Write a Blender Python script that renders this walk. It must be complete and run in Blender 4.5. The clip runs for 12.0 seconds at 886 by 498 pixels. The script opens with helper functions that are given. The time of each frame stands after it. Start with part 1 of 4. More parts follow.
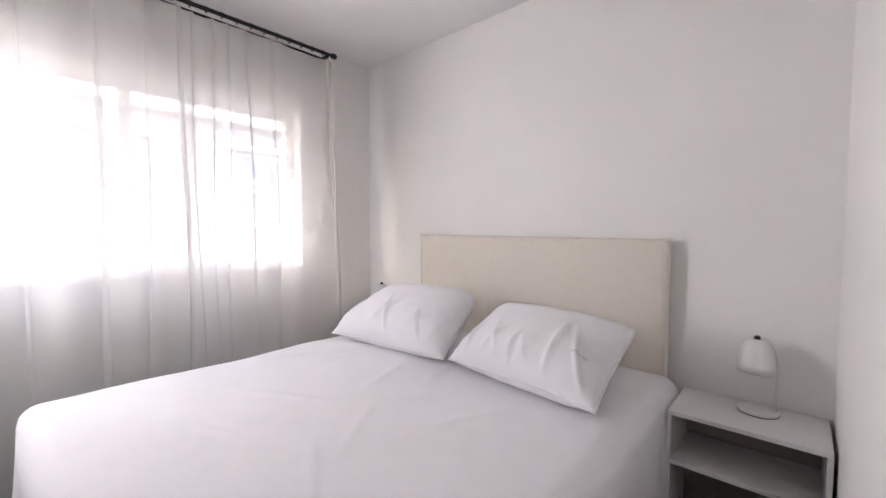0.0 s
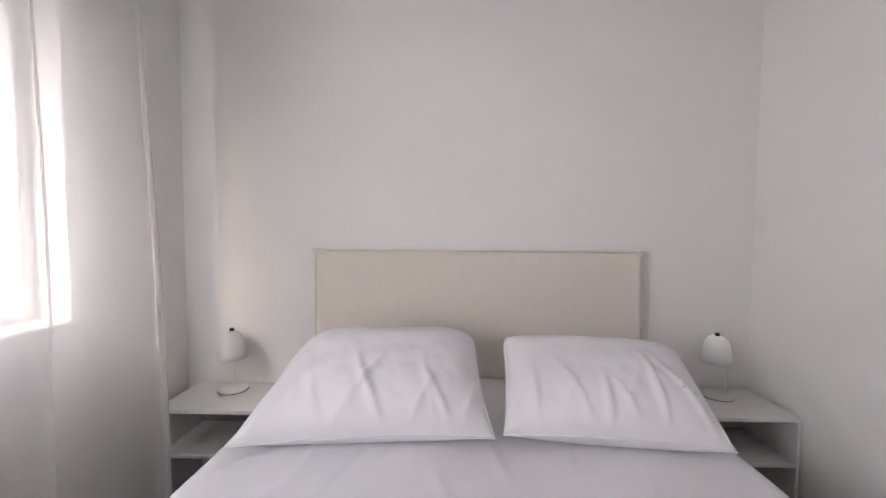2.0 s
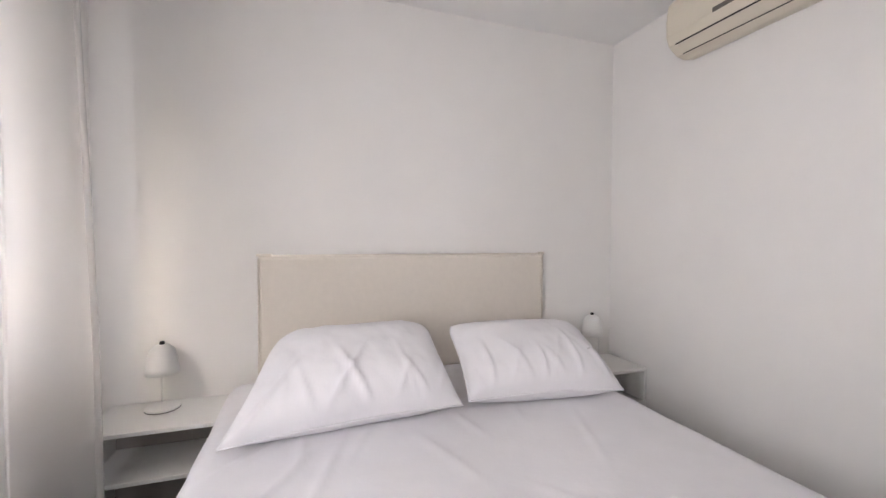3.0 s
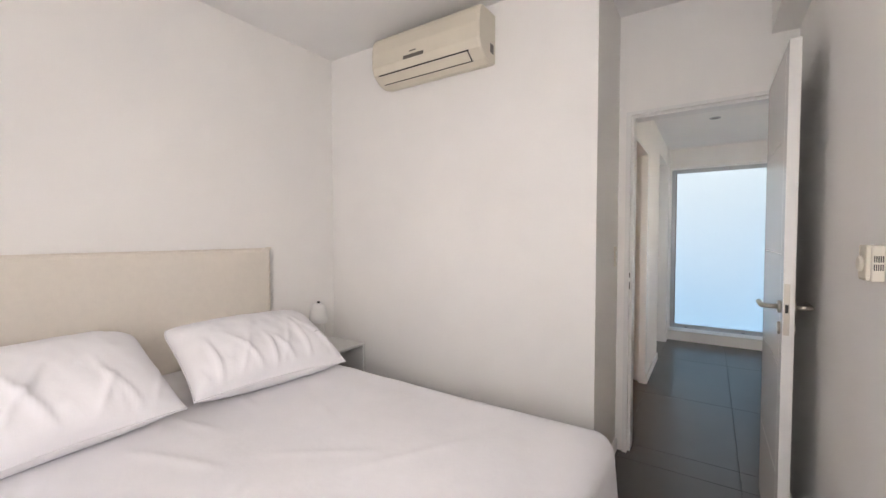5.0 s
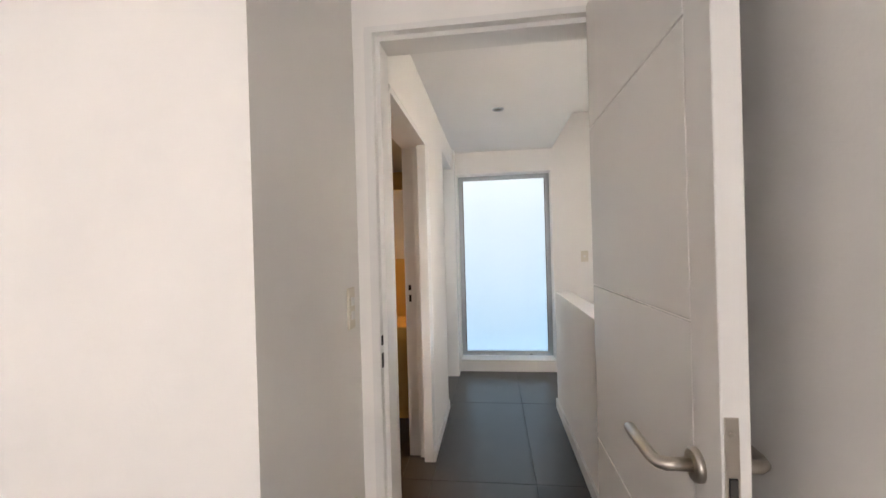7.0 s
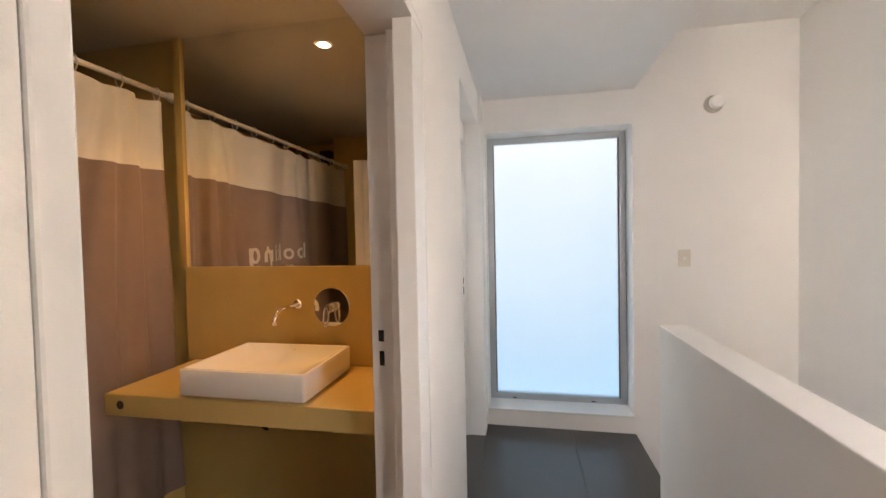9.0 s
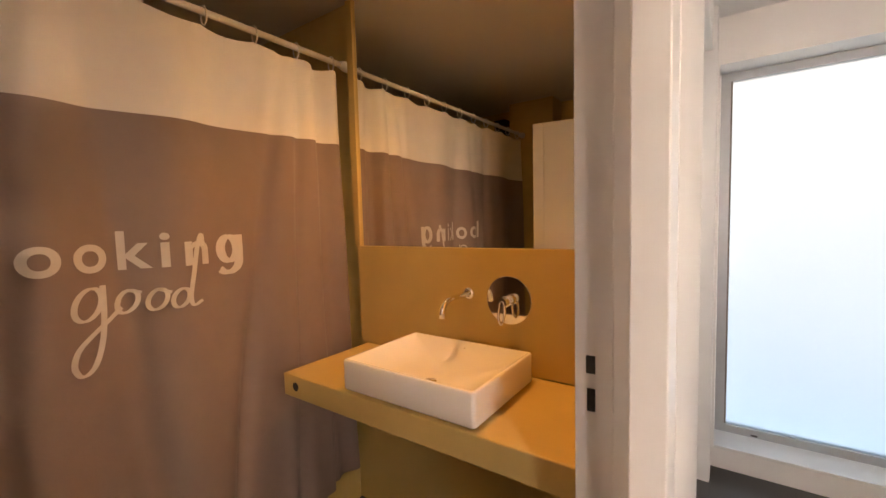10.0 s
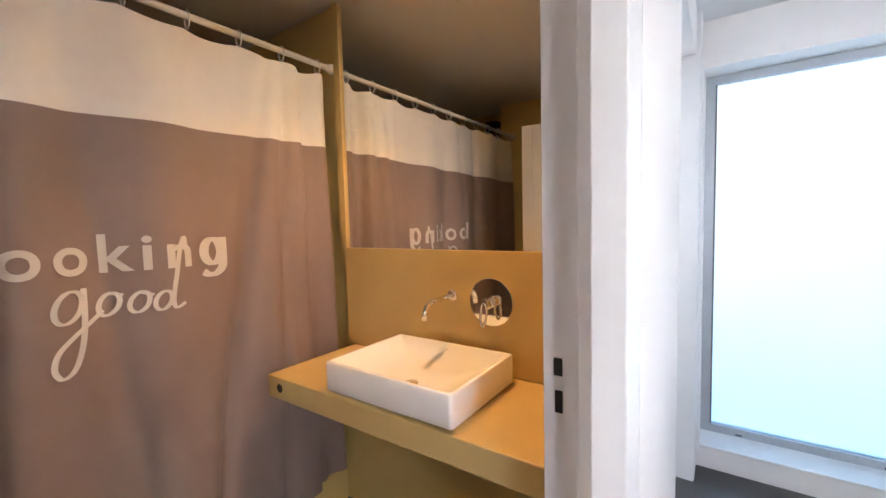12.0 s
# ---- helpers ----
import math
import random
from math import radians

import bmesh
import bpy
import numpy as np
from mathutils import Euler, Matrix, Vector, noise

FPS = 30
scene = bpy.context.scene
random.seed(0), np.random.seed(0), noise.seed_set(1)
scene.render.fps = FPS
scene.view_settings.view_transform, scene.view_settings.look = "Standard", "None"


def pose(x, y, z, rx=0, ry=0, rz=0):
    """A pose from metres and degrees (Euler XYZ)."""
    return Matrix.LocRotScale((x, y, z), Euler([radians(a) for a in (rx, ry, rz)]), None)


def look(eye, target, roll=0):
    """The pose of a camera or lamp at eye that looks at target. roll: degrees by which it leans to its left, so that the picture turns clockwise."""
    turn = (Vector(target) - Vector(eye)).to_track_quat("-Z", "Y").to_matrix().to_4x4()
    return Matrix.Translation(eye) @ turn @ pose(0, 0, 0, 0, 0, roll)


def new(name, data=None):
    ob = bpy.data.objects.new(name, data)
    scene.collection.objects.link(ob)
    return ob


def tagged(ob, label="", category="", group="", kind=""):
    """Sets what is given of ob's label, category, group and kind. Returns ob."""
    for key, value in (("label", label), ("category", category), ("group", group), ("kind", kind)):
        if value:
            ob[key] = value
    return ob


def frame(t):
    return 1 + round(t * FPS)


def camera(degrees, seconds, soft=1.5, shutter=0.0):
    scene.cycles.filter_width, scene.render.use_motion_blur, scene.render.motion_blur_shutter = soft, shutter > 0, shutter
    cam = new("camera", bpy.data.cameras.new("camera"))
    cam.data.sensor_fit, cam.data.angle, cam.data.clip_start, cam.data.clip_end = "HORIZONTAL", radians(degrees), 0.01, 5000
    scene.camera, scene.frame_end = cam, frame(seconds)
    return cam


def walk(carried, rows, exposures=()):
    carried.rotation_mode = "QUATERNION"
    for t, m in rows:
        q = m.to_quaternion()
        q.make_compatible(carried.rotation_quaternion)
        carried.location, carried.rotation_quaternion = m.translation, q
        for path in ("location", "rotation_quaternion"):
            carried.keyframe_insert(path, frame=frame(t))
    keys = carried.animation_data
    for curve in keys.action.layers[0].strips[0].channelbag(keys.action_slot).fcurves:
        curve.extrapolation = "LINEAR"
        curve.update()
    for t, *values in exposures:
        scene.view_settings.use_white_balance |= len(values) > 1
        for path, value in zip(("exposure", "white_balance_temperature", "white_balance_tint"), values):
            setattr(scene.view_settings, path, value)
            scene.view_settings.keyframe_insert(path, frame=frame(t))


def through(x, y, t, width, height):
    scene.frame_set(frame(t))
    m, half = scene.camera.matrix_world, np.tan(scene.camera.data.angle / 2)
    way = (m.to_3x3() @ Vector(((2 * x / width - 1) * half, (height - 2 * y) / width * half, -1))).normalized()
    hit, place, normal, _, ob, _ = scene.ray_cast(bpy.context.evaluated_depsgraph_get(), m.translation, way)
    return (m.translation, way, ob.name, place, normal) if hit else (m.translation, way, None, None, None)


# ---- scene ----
cam = camera(95.6, 12.0)
PATH = [
    (0, (0.908, -0.016, 1.286), (-0.423, 1.473, 1.187), 0.3),
    (0.5, (0.54, 0.0, 1.281), (-0.633, 1.618, 1.225), 0.2),
    (1, (0.17, 0.003, 1.299), (-0.747, 1.78, 1.258), 0.3),
    (1.5, (-0.185, 0.072, 1.313), (-0.733, 1.995, 1.253), 0.5),
    (2, (-0.497, 0.097, 1.351), (-0.528, 2.095, 1.252), 0.4),
    (2.5, (-0.736, 0.008, 1.34), (-0.377, 1.974, 1.277), 0.1),
    (4.3, (-1.17, -0.229, 1.325), (0.101, 1.314, 1.267), 0.8),
    (4.5, (-1.165, -0.242, 1.325), (0.22, 1.2, 1.274), 0.4),
    (5, (-1.057, -0.265, 1.322), (0.606, 0.845, 1.257), -0.0),
    (5.5, (-0.771, -0.296, 1.301), (1.07, 0.483, 1.233), -0.4),
    (6, (-0.45, -0.289, 1.327), (1.471, 0.263, 1.27), -0.4),
    (6.5, (-0.04, -0.227, 1.357), (1.925, 0.145, 1.347), -0.7),
    (7, (0.363, -0.21, 1.368), (2.347, 0.038, 1.363), -1.6),
    (7.2, (0.515, -0.208, 1.38), (2.504, 0.004, 1.377), -2.0),
    (8.8, (1.676, -0.092, 1.413), (3.657, 0.179, 1.36), -1.2),
    (9, (1.796, -0.086, 1.411), (3.758, 0.298, 1.355), -1.2),
    (9.5, (2.058, 0.022, 1.399), (3.916, 0.758, 1.322), -1.2),
    (10, (2.188, 0.134, 1.395), (3.818, 1.285, 1.26), -1.5),
    (10.5, (2.251, 0.199, 1.376), (3.62, 1.64, 1.151), -1.7),
    (11, (2.274, 0.207, 1.341), (3.501, 1.762, 1.063), -1.8),
    (11.5, (2.235, 0.173, 1.373), (3.58, 1.635, 1.146), -1.7),
    (12, (2.209, 0.083, 1.403), (3.847, 1.223, 1.268), -1.5),
]
EXPOSURES = [
    (0.0, 4.15, 6250, 13), (0.5, 3.8, 6200, 13), (1.5, 3.75, 6150, 13), (2.5, 4.0, 6300, 12), (4.5, 4.15, 6450, 11), (5.5, 4.4, 6900, 12), (6.0, 4.45, 6950, 13), (6.5, 4.5, 7050, 13), (7.2, 4.5, 6950, 12),
    (8.8, 4.5, 7000, 14), (9.5, 4.55, 7700, 18), (10.0, 4.7, 8100, 21), (10.5, 5.15, 8200, 16), (11.0, 5.5, 6000, 12), (11.5, 5.45, 5500, 12), (12.0, 5.2, 5700, 12),
]
walk(cam, [(t, look(eye, target, roll)) for t, eye, target, roll in PATH], EXPOSURES)


# ---- light ----
world = bpy.data.worlds.new("world")
scene.world = world
world.use_nodes = True
_wn = world.node_tree.nodes
_sky = _wn.new("ShaderNodeTexSky")
_sky.sky_type = 'NISHITA'
_sky.sun_disc = False
_sky.dust_density = 6.0
_sky.ozone_density = 0.3
_sky.sun_elevation = radians(42)
_sky.sun_rotation = radians(180)
_bg = _wn["Background"]
_bg.inputs["Strength"].default_value = 0.085
world.node_tree.links.new(_sky.outputs[0], _bg.inputs[0])

sun = new("sun", bpy.data.lights.new("sun", "SUN"))
sun.data.energy = 2.0
sun.data.angle = radians(0.5)
sun.data.color = (1.0, 0.94, 0.86)
sun.matrix_world = look((0, 0, 10), (-1.3, 7.5, 3.2))


def area(name, eye, target, w, h, energy, color):
    lamp = new(name, bpy.data.lights.new(name, "AREA"))
    lamp.data.shape = "RECTANGLE"
    lamp.data.size, lamp.data.size_y = w, h
    lamp.data.energy, lamp.data.color = energy, color
    lamp.matrix_world = look(eye, target)
    return lamp


def spot(name, eye, energy, color, degrees=120, radius=0.03):
    lamp = new(name, bpy.data.lights.new(name, "SPOT"))
    lamp.data.energy, lamp.data.color = energy, color
    lamp.data.spot_size, lamp.data.spot_blend = radians(degrees), 0.6
    lamp.data.shadow_soft_size = radius
    lamp.matrix_world = pose(*eye)
    return lamp


# daylight lamps: bedroom window's unseen end, added stairwell opening, closed neighbouring room
bedroom_light = area("window_daylight", (-1.80, -0.36, 1.56), (0.5, 1.25, 1.25), 0.17, 1.0, 1.45, (1.0, 0.96, 0.96))
bedroom_light.data.spread = radians(125)
# this lamp and its opening are added out of view to brighten the stairwell
stair_fill = area("stairwell_fill", (1.64, -1.35, 1.6), (4.0, -1.65, 1.3), 0.7, 1.4, 0.035, (0.96, 0.98, 1.0))
stair_fill.data.spread = radians(95)
# hangs inside the closed room, in place of a window out of view
area("room_daylight", (4.2, 1.9, 1.6), (4.2, 0.0, 1.2), 1.0, 1.2, 0.5, (0.90, 0.97, 1.0))
# recessed lamp over the washbasin
spot("basin_lamp", (3.31, 0.91, 2.415), 1.45, (1.0, 0.47, 0.115), 112)


# ---- materials ----
def mat(name, color, rough=0.6, metal=0.0, scale=8.0, amount=0.06, bump=0.0, bump_scale=60.0, spec=0.5):
    m = bpy.data.materials.new(name)
    m.use_nodes = True
    nt = m.node_tree
    b = nt.nodes["Principled BSDF"]
    b.inputs["Roughness"].default_value = rough
    b.inputs["Metallic"].default_value = metal
    b.inputs["Specular IOR Level"].default_value = spec
    tc = nt.nodes.new("ShaderNodeTexCoord")
    n1 = nt.nodes.new("ShaderNodeTexNoise")
    n1.inputs["Scale"].default_value = scale
    n1.inputs["Detail"].default_value = 6
    n2 = nt.nodes.new("ShaderNodeTexNoise")
    n2.inputs["Scale"].default_value = scale * 0.18
    mx = nt.nodes.new("ShaderNodeMath")
    mx.operation = 'ADD'
    rp = nt.nodes.new("ShaderNodeMapRange")
    rp.inputs[1].default_value, rp.inputs[2].default_value = 0.6, 1.4
    rp.inputs[3].default_value, rp.inputs[4].default_value = 1 - amount, 1 + amount
    mul = nt.nodes.new("ShaderNodeVectorMath")
    mul.operation = 'SCALE'
    mul.inputs[0].default_value = color
    L = nt.links.new
    L(tc.outputs["Object"], n1.inputs["Vector"])
    L(tc.outputs["Object"], n2.inputs["Vector"])
    L(n1.outputs[0], mx.inputs[0])
    L(n2.outputs[0], mx.inputs[1])
    L(mx.outputs[0], rp.inputs[0])
    L(rp.outputs[0], mul.inputs["Scale"])
    L(mul.outputs[0], b.inputs["Base Color"])
    if bump:
        n3 = nt.nodes.new("ShaderNodeTexNoise")
        n3.inputs["Scale"].default_value = bump_scale
        n3.inputs["Detail"].default_value = 5
        bp = nt.nodes.new("ShaderNodeBump")
        bp.inputs["Strength"].default_value = bump
        bp.inputs["Distance"].default_value = 0.004
        L(tc.outputs["Object"], n3.inputs["Vector"])
        L(n3.outputs[0], bp.inputs["Height"])
        L(bp.outputs[0], b.inputs["Normal"])
    return m


def cloth_mat(name, color, clear, through):
    """Sheer or thin cloth: diffuse, translucent and open weave."""
    m = bpy.data.materials.new(name)
    m.use_nodes = True
    nt = m.node_tree
    for n in list(nt.nodes):
        nt.nodes.remove(n)
    out = nt.nodes.new("ShaderNodeOutputMaterial")
    d = nt.nodes.new("ShaderNodeBsdfDiffuse")
    t = nt.nodes.new("ShaderNodeBsdfTranslucent")
    c = nt.nodes.new("ShaderNodeBsdfTransparent")
    a = nt.nodes.new("ShaderNodeMixShader")
    b = nt.nodes.new("ShaderNodeMixShader")
    tc = nt.nodes.new("ShaderNodeTexCoord")
    w = nt.nodes.new("ShaderNodeTexNoise")
    w.inputs["Scale"].default_value = 90
    bp = nt.nodes.new("ShaderNodeBump")
    bp.inputs["Strength"].default_value = 0.15
    bp.inputs["Distance"].default_value = 0.003
    L = nt.links.new
    L(tc.outputs["Object"], w.inputs["Vector"])
    L(w.outputs[0], bp.inputs["Height"])
    L(bp.outputs[0], d.inputs["Normal"])
    d.inputs[0].default_value = (*color, 1)
    t.inputs[0].default_value = (*color, 1)
    a.inputs[0].default_value = through
    b.inputs[0].default_value = clear
    L(d.outputs[0], a.inputs[1])
    L(t.outputs[0], a.inputs[2])
    L(a.outputs[0], b.inputs[1])
    L(c.outputs[0], b.inputs[2])
    L(b.outputs[0], out.inputs[0])
    return m


def glow_mat(name, color, strength):
    m = mat(name, color)
    b = m.node_tree.nodes["Principled BSDF"]
    b.inputs["Emission Color"].default_value = (*color, 1)
    b.inputs["Emission Strength"].default_value = strength
    return m


WALL = mat("white_wall_paint", (0.88, 0.86, 0.835), 0.75, scale=3, amount=0.025, bump=0.12, bump_scale=120)
CEIL = mat("white_ceiling_paint", (0.88, 0.87, 0.855), 0.85, scale=3, amount=0.02, bump=0.08)
TRIM = mat("white_gloss_paint", (0.80, 0.79, 0.775), 0.38, scale=5, amount=0.02, bump=0.05, bump_scale=30)
DOORP = mat("white_door_lacquer", (0.80, 0.79, 0.775), 0.22, scale=5, amount=0.02, bump=0.04, bump_scale=14)
LACQ = mat("white_lacquer", (0.80, 0.79, 0.77), 0.3, scale=6, amount=0.02)
TILE = mat("grey_floor_tile", (0.068, 0.06, 0.055), 0.32, scale=5, amount=0.14, bump=0.05, bump_scale=200)
GROUT = mat("floor_grout", (0.055, 0.05, 0.047), 0.8, scale=20, amount=0.1)
SHEET = mat("white_cotton", (0.87, 0.855, 0.875), 0.85, scale=12, amount=0.025, bump=0.25, bump_scale=45, spec=0.2)
LINEN = mat("beige_linen", (0.79, 0.73, 0.65), 0.9, scale=220, amount=0.03, bump=0.10, bump_scale=400, spec=0.2)
SHEER = cloth_mat("sheer_voile", (0.86, 0.85, 0.83), 0.40, 0.5)
SHOWER = mat("taupe_polyester", (0.25, 0.185, 0.16), 0.6, scale=20, amount=0.05, bump=0.1, bump_scale=90)
SHOWER_W = mat("white_polyester", (0.80, 0.77, 0.72), 0.6, scale=20, amount=0.03, bump=0.1, bump_scale=90)
PRINT = mat("white_print", (0.62, 0.58, 0.54), 0.7, scale=40, amount=0.05)
BLACK = mat("black_metal", (0.015, 0.014, 0.014), 0.4, metal=0.3)
DARK = mat("black_rubber", (0.02, 0.018, 0.017), 0.7)
STEEL = mat("brushed_nickel", (0.55, 0.51, 0.46), 0.3, metal=1.0, scale=40, amount=0.06)
CHROME = mat("chrome", (0.85, 0.84, 0.82), 0.05, metal=1.0, amount=0.01)
ALU = mat("grey_aluminium", (0.45, 0.47, 0.49), 0.4, metal=0.6, scale=30, amount=0.04)
ACM = mat("aged_cream_plastic", (0.72, 0.66, 0.55), 0.4, scale=4, amount=0.05)
ACG = mat("grey_plastic", (0.16, 0.14, 0.12), 0.5)
CREAM = mat("ivory_plastic", (0.72, 0.67, 0.58), 0.4, scale=6, amount=0.04)
MICRO = mat("ochre_microcement", (0.60, 0.435, 0.16), 0.42, scale=6, amount=0.10, bump=0.12, bump_scale=70)
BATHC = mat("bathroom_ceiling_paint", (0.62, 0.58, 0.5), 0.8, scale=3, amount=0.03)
CERAM = mat("white_ceramic", (0.85, 0.84, 0.82), 0.12, scale=4, amount=0.01)
TAG = mat("grey_print", (0.68, 0.66, 0.67), 0.8)
BACKP = mat("grey_brown_panel", (0.30, 0.27, 0.25), 0.6, scale=9, amount=0.1)
MIRROR = mat("mirror_silver", (0.86, 0.86, 0.84), 0.01, metal=1.0, amount=0.0)
FACADE = mat("rendered_facade", (0.60, 0.55, 0.53), 0.9, scale=1.5, amount=0.12, bump=0.2)
FACADE_D = mat("facade_window_glass", (0.34, 0.36, 0.38), 0.25)
BULB = glow_mat("lit_lamp_glass", (1.0, 0.72, 0.38), 14)

SKYGLOW = bpy.data.materials.new("hazy_sky")
SKYGLOW.use_nodes = True
_g = SKYGLOW.node_tree.nodes
_gp = _g["Principled BSDF"]
_gp.inputs["Base Color"].default_value = (0.5, 0.5, 0.5, 1)
_gc, _gs, _gr = _g.new("ShaderNodeTexCoord"), _g.new("ShaderNodeSeparateXYZ"), _g.new("ShaderNodeValToRGB")
_gr.color_ramp.elements[0].color, _gr.color_ramp.elements[1].color = (0.42, 0.70, 0.98, 1), (0.86, 0.95, 1.0, 1)
_gr.color_ramp.elements[0].position, _gr.color_ramp.elements[1].position = 0.1, 0.75
SKYGLOW.node_tree.links.new(_gc.outputs["Generated"], _gs.inputs[0])
SKYGLOW.node_tree.links.new(_gs.outputs[2], _gr.inputs[0])
SKYGLOW.node_tree.links.new(_gr.outputs[0], _gp.inputs["Emission Color"])
_gp.inputs["Emission Strength"].default_value = 0.040

FROST = bpy.data.materials.new("frosted_glass")
FROST.use_nodes = True
_n = FROST.node_tree.nodes
_p = _n["Principled BSDF"]
_p.inputs["Base Color"].default_value = (0.82, 0.88, 0.92, 1)
_p.inputs["Roughness"].default_value = 0.65
_p.inputs["Transmission Weight"].default_value = 1.0
_p.inputs["IOR"].default_value = 1.2


# ---- building helpers ----
def box(bm, x0, x1, y0, y1, z0, z1, bevel=0.0, seg=2):
    b2 = bmesh.new() if bevel else bm
    vs = [b2.verts.new((x, y, z)) for x in (x0, x1) for y in (y0, y1) for z in (z0, z1)]
    for f in ((0, 1, 3, 2), (4, 6, 7, 5), (0, 4, 5, 1), (2, 3, 7, 6), (0, 2, 6, 4), (1, 5, 7, 3)):
        b2.faces.new([vs[i] for i in f])
    if bevel:
        bmesh.ops.bevel(b2, geom=b2.edges[:] , offset=bevel, segments=seg, affect='EDGES', profile=0.5)
        add(bm, b2)
    return bm


def add(bm, b2):
    """Join b2 into bm."""
    vm = {v: bm.verts.new(v.co) for v in b2.verts}
    for f in b2.faces:
        nf = bm.faces.new([vm[v] for v in f.verts])
        nf.smooth = f.smooth
    b2.free()


def B(*boxes, bevel=0.0):
    bm = bmesh.new()
    for b in boxes:
        box(bm, *b, bevel=bevel)
    return bm


def lathe(profile, seg=32, axis="z", at=(0, 0, 0)):
    """A turned shape from (radius, height) pairs."""
    bm = bmesh.new()
    rings = []
    for r, h in profile:
        ring = []
        for i in range(seg):
            a = 2 * math.pi * i / seg
            c, s = max(r, 1e-4) * math.cos(a), max(r, 1e-4) * math.sin(a)
            p = {"z": (c, s, h), "x": (h, c, s), "y": (c, h, s)}[axis]
            ring.append(bm.verts.new(Vector(p) + Vector(at)))
        rings.append(ring)
    for a, b in zip(rings, rings[1:]):
        for i in range(seg):
            bm.faces.new((a[i], a[(i + 1) % seg], b[(i + 1) % seg], b[i])).smooth = True
    bm.faces.new(rings[0])
    bm.faces.new(rings[-1])
    bmesh.ops.recalc_face_normals(bm, faces=bm.faces[:])
    return bm


def tube(points, radius, seg=12, closed=False):
    """A round bar along points."""
    pts = [Vector(p) for p in points]
    bm = bmesh.new()
    rings = []
    n = len(pts)
    side = None
    for i, p in enumerate(pts):
        a = pts[(i - 1) % n] if (i or closed) else p
        b = pts[(i + 1) % n] if (i < n - 1 or closed) else p
        d = (b - a).normalized()
        ref = side if side is not None else (Vector((0, 0, 1)) if abs(d.z) < 0.9 else Vector((1, 0, 0)))
        u = (ref - d * ref.dot(d)).normalized()
        side = u
        v = d.cross(u)
        rings.append([bm.verts.new(p + radius * (math.cos(2 * math.pi * k / seg) * u + math.sin(2 * math.pi * k / seg) * v)) for k in range(seg)])
    pairs = list(zip(rings, rings[1:])) + ([(rings[-1], rings[0])] if closed else [])
    for a, b in pairs:
        for k in range(seg):
            bm.faces.new((a[k], a[(k + 1) % seg], b[(k + 1) % seg], b[k])).smooth = True
    if not closed:
        bm.faces.new(rings[0])
        bm.faces.new(rings[-1])
    bmesh.ops.recalc_face_normals(bm, faces=bm.faces[:])
    return bm


def mesh_ob(name, bm, material):
    bmesh.ops.recalc_face_normals(bm, faces=bm.faces[:])
    me = bpy.data.meshes.new(name)
    bm.to_mesh(me)
    bm.free()
    me.materials.append(material)
    return new(name, me)


def part(name, bm, material, parent, label=""):
    ob = mesh_ob(name, bm, material)
    ob.parent = parent
    if label:
        ob["label"] = label
    return ob


def thing(name, label, category, at=(0, 0, 0), group=""):
    ob = new(name)
    ob.empty_display_size = 0.1
    ob.matrix_basis = pose(*at)
    return tagged(ob, label, category, group)


def solid(name, bm, material, label, category, kind=""):
    return tagged(mesh_ob(name, bm, material), label, category, "", kind)


def structure(name, bm, material, label, category="wall"):
    return solid(name, bm, material, label, category, "structure")


# ---- the large structure ----
CH = 2.63       # bedroom ceiling
CC = 2.41       # corridor ceiling
BC = 2.43       # bathroom ceiling

# bedroom walls
structure("wall_bed", B((-2.1, 1.13, 2.13, 2.28, -0.12, CH)), WALL, "plain white painted wall behind the bed")
structure("wall_window", B((-2.1, -1.85, -0.8, -0.45, 0, CH), (-2.1, -1.85, 1.50, 2.13, 0, CH),
                           (-2.1, -1.85, -0.45, 1.50, -0.12, 1.0), (-2.1, -1.85, -0.45, 1.50, 2.12, CH)), WALL,
          "white painted outer wall with a wide window opening")
structure("wall_air_conditioner", B((1.025, 1.13, 0.21, 2.13, 0, CH)), WALL, "white painted wall that carries the air conditioner")
structure("wall_switch", B((1.13, 1.58, 0.21, 0.36, 0, CH)), WALL, "white painted side wall of the door niche")
structure("wall_door", B((1.58, 1.70, 0.17, 0.36, 0, CH), (1.58, 1.70, -0.61, -0.55, 0, CH),
                         (1.58, 1.70, -0.55, 0.17, 2.06, CH)), WALL, "white painted wall round the bedroom door")
structure("wall_back", B((-1.85, 1.70, -0.80, -0.61, -0.12, CH)), WALL, "plain white painted wall behind the open door")
structure("beam", B((1.02, 1.576, -0.607, -0.50, 2.34, CH - 0.004)), WALL, "white painted boxed beam over the open door", "beam")
structure("ceiling", B((-2.1, 1.70, -0.8, 2.28, CH, CH + 0.12)), CEIL, "white painted bedroom ceiling", "ceiling")

# corridor and stairwell
structure("wall_corridor_left", B((1.70, 1.984, 0.203, 0.36, 0, 2.9), (3.01, 3.78, 0.203, 0.36, 0, 2.9),
                                  (1.984, 3.01, 0.203, 0.36, 2.06, 2.9), (3.78, 4.63, 0.203, 0.36, 2.20, 2.9)), WALL,
          "white painted corridor wall with two door openings")
structure("wall_pier", B((4.63, 4.791, 0.183, 0.36, 0, 2.9)), TRIM, "white painted pier beside the frosted window")
structure("wall_end", B((4.793, 5.043, -2.0, -0.848, -1.5, 3.0), (4.793, 5.2, 0.172, 0.36, 0, 2.9),
                        (4.793, 5.043, -0.848, 0.172, 2.172, 3.0), (4.793, 5.043, -0.848, 0.172, -0.1, 0.11)), WALL,
          "white painted end wall round a tall frosted window")
structure("wall_stair", B((1.70, 4.793, -2.0, -1.85, -1.5, 3.0)), WALL, "plain white painted stairwell wall")
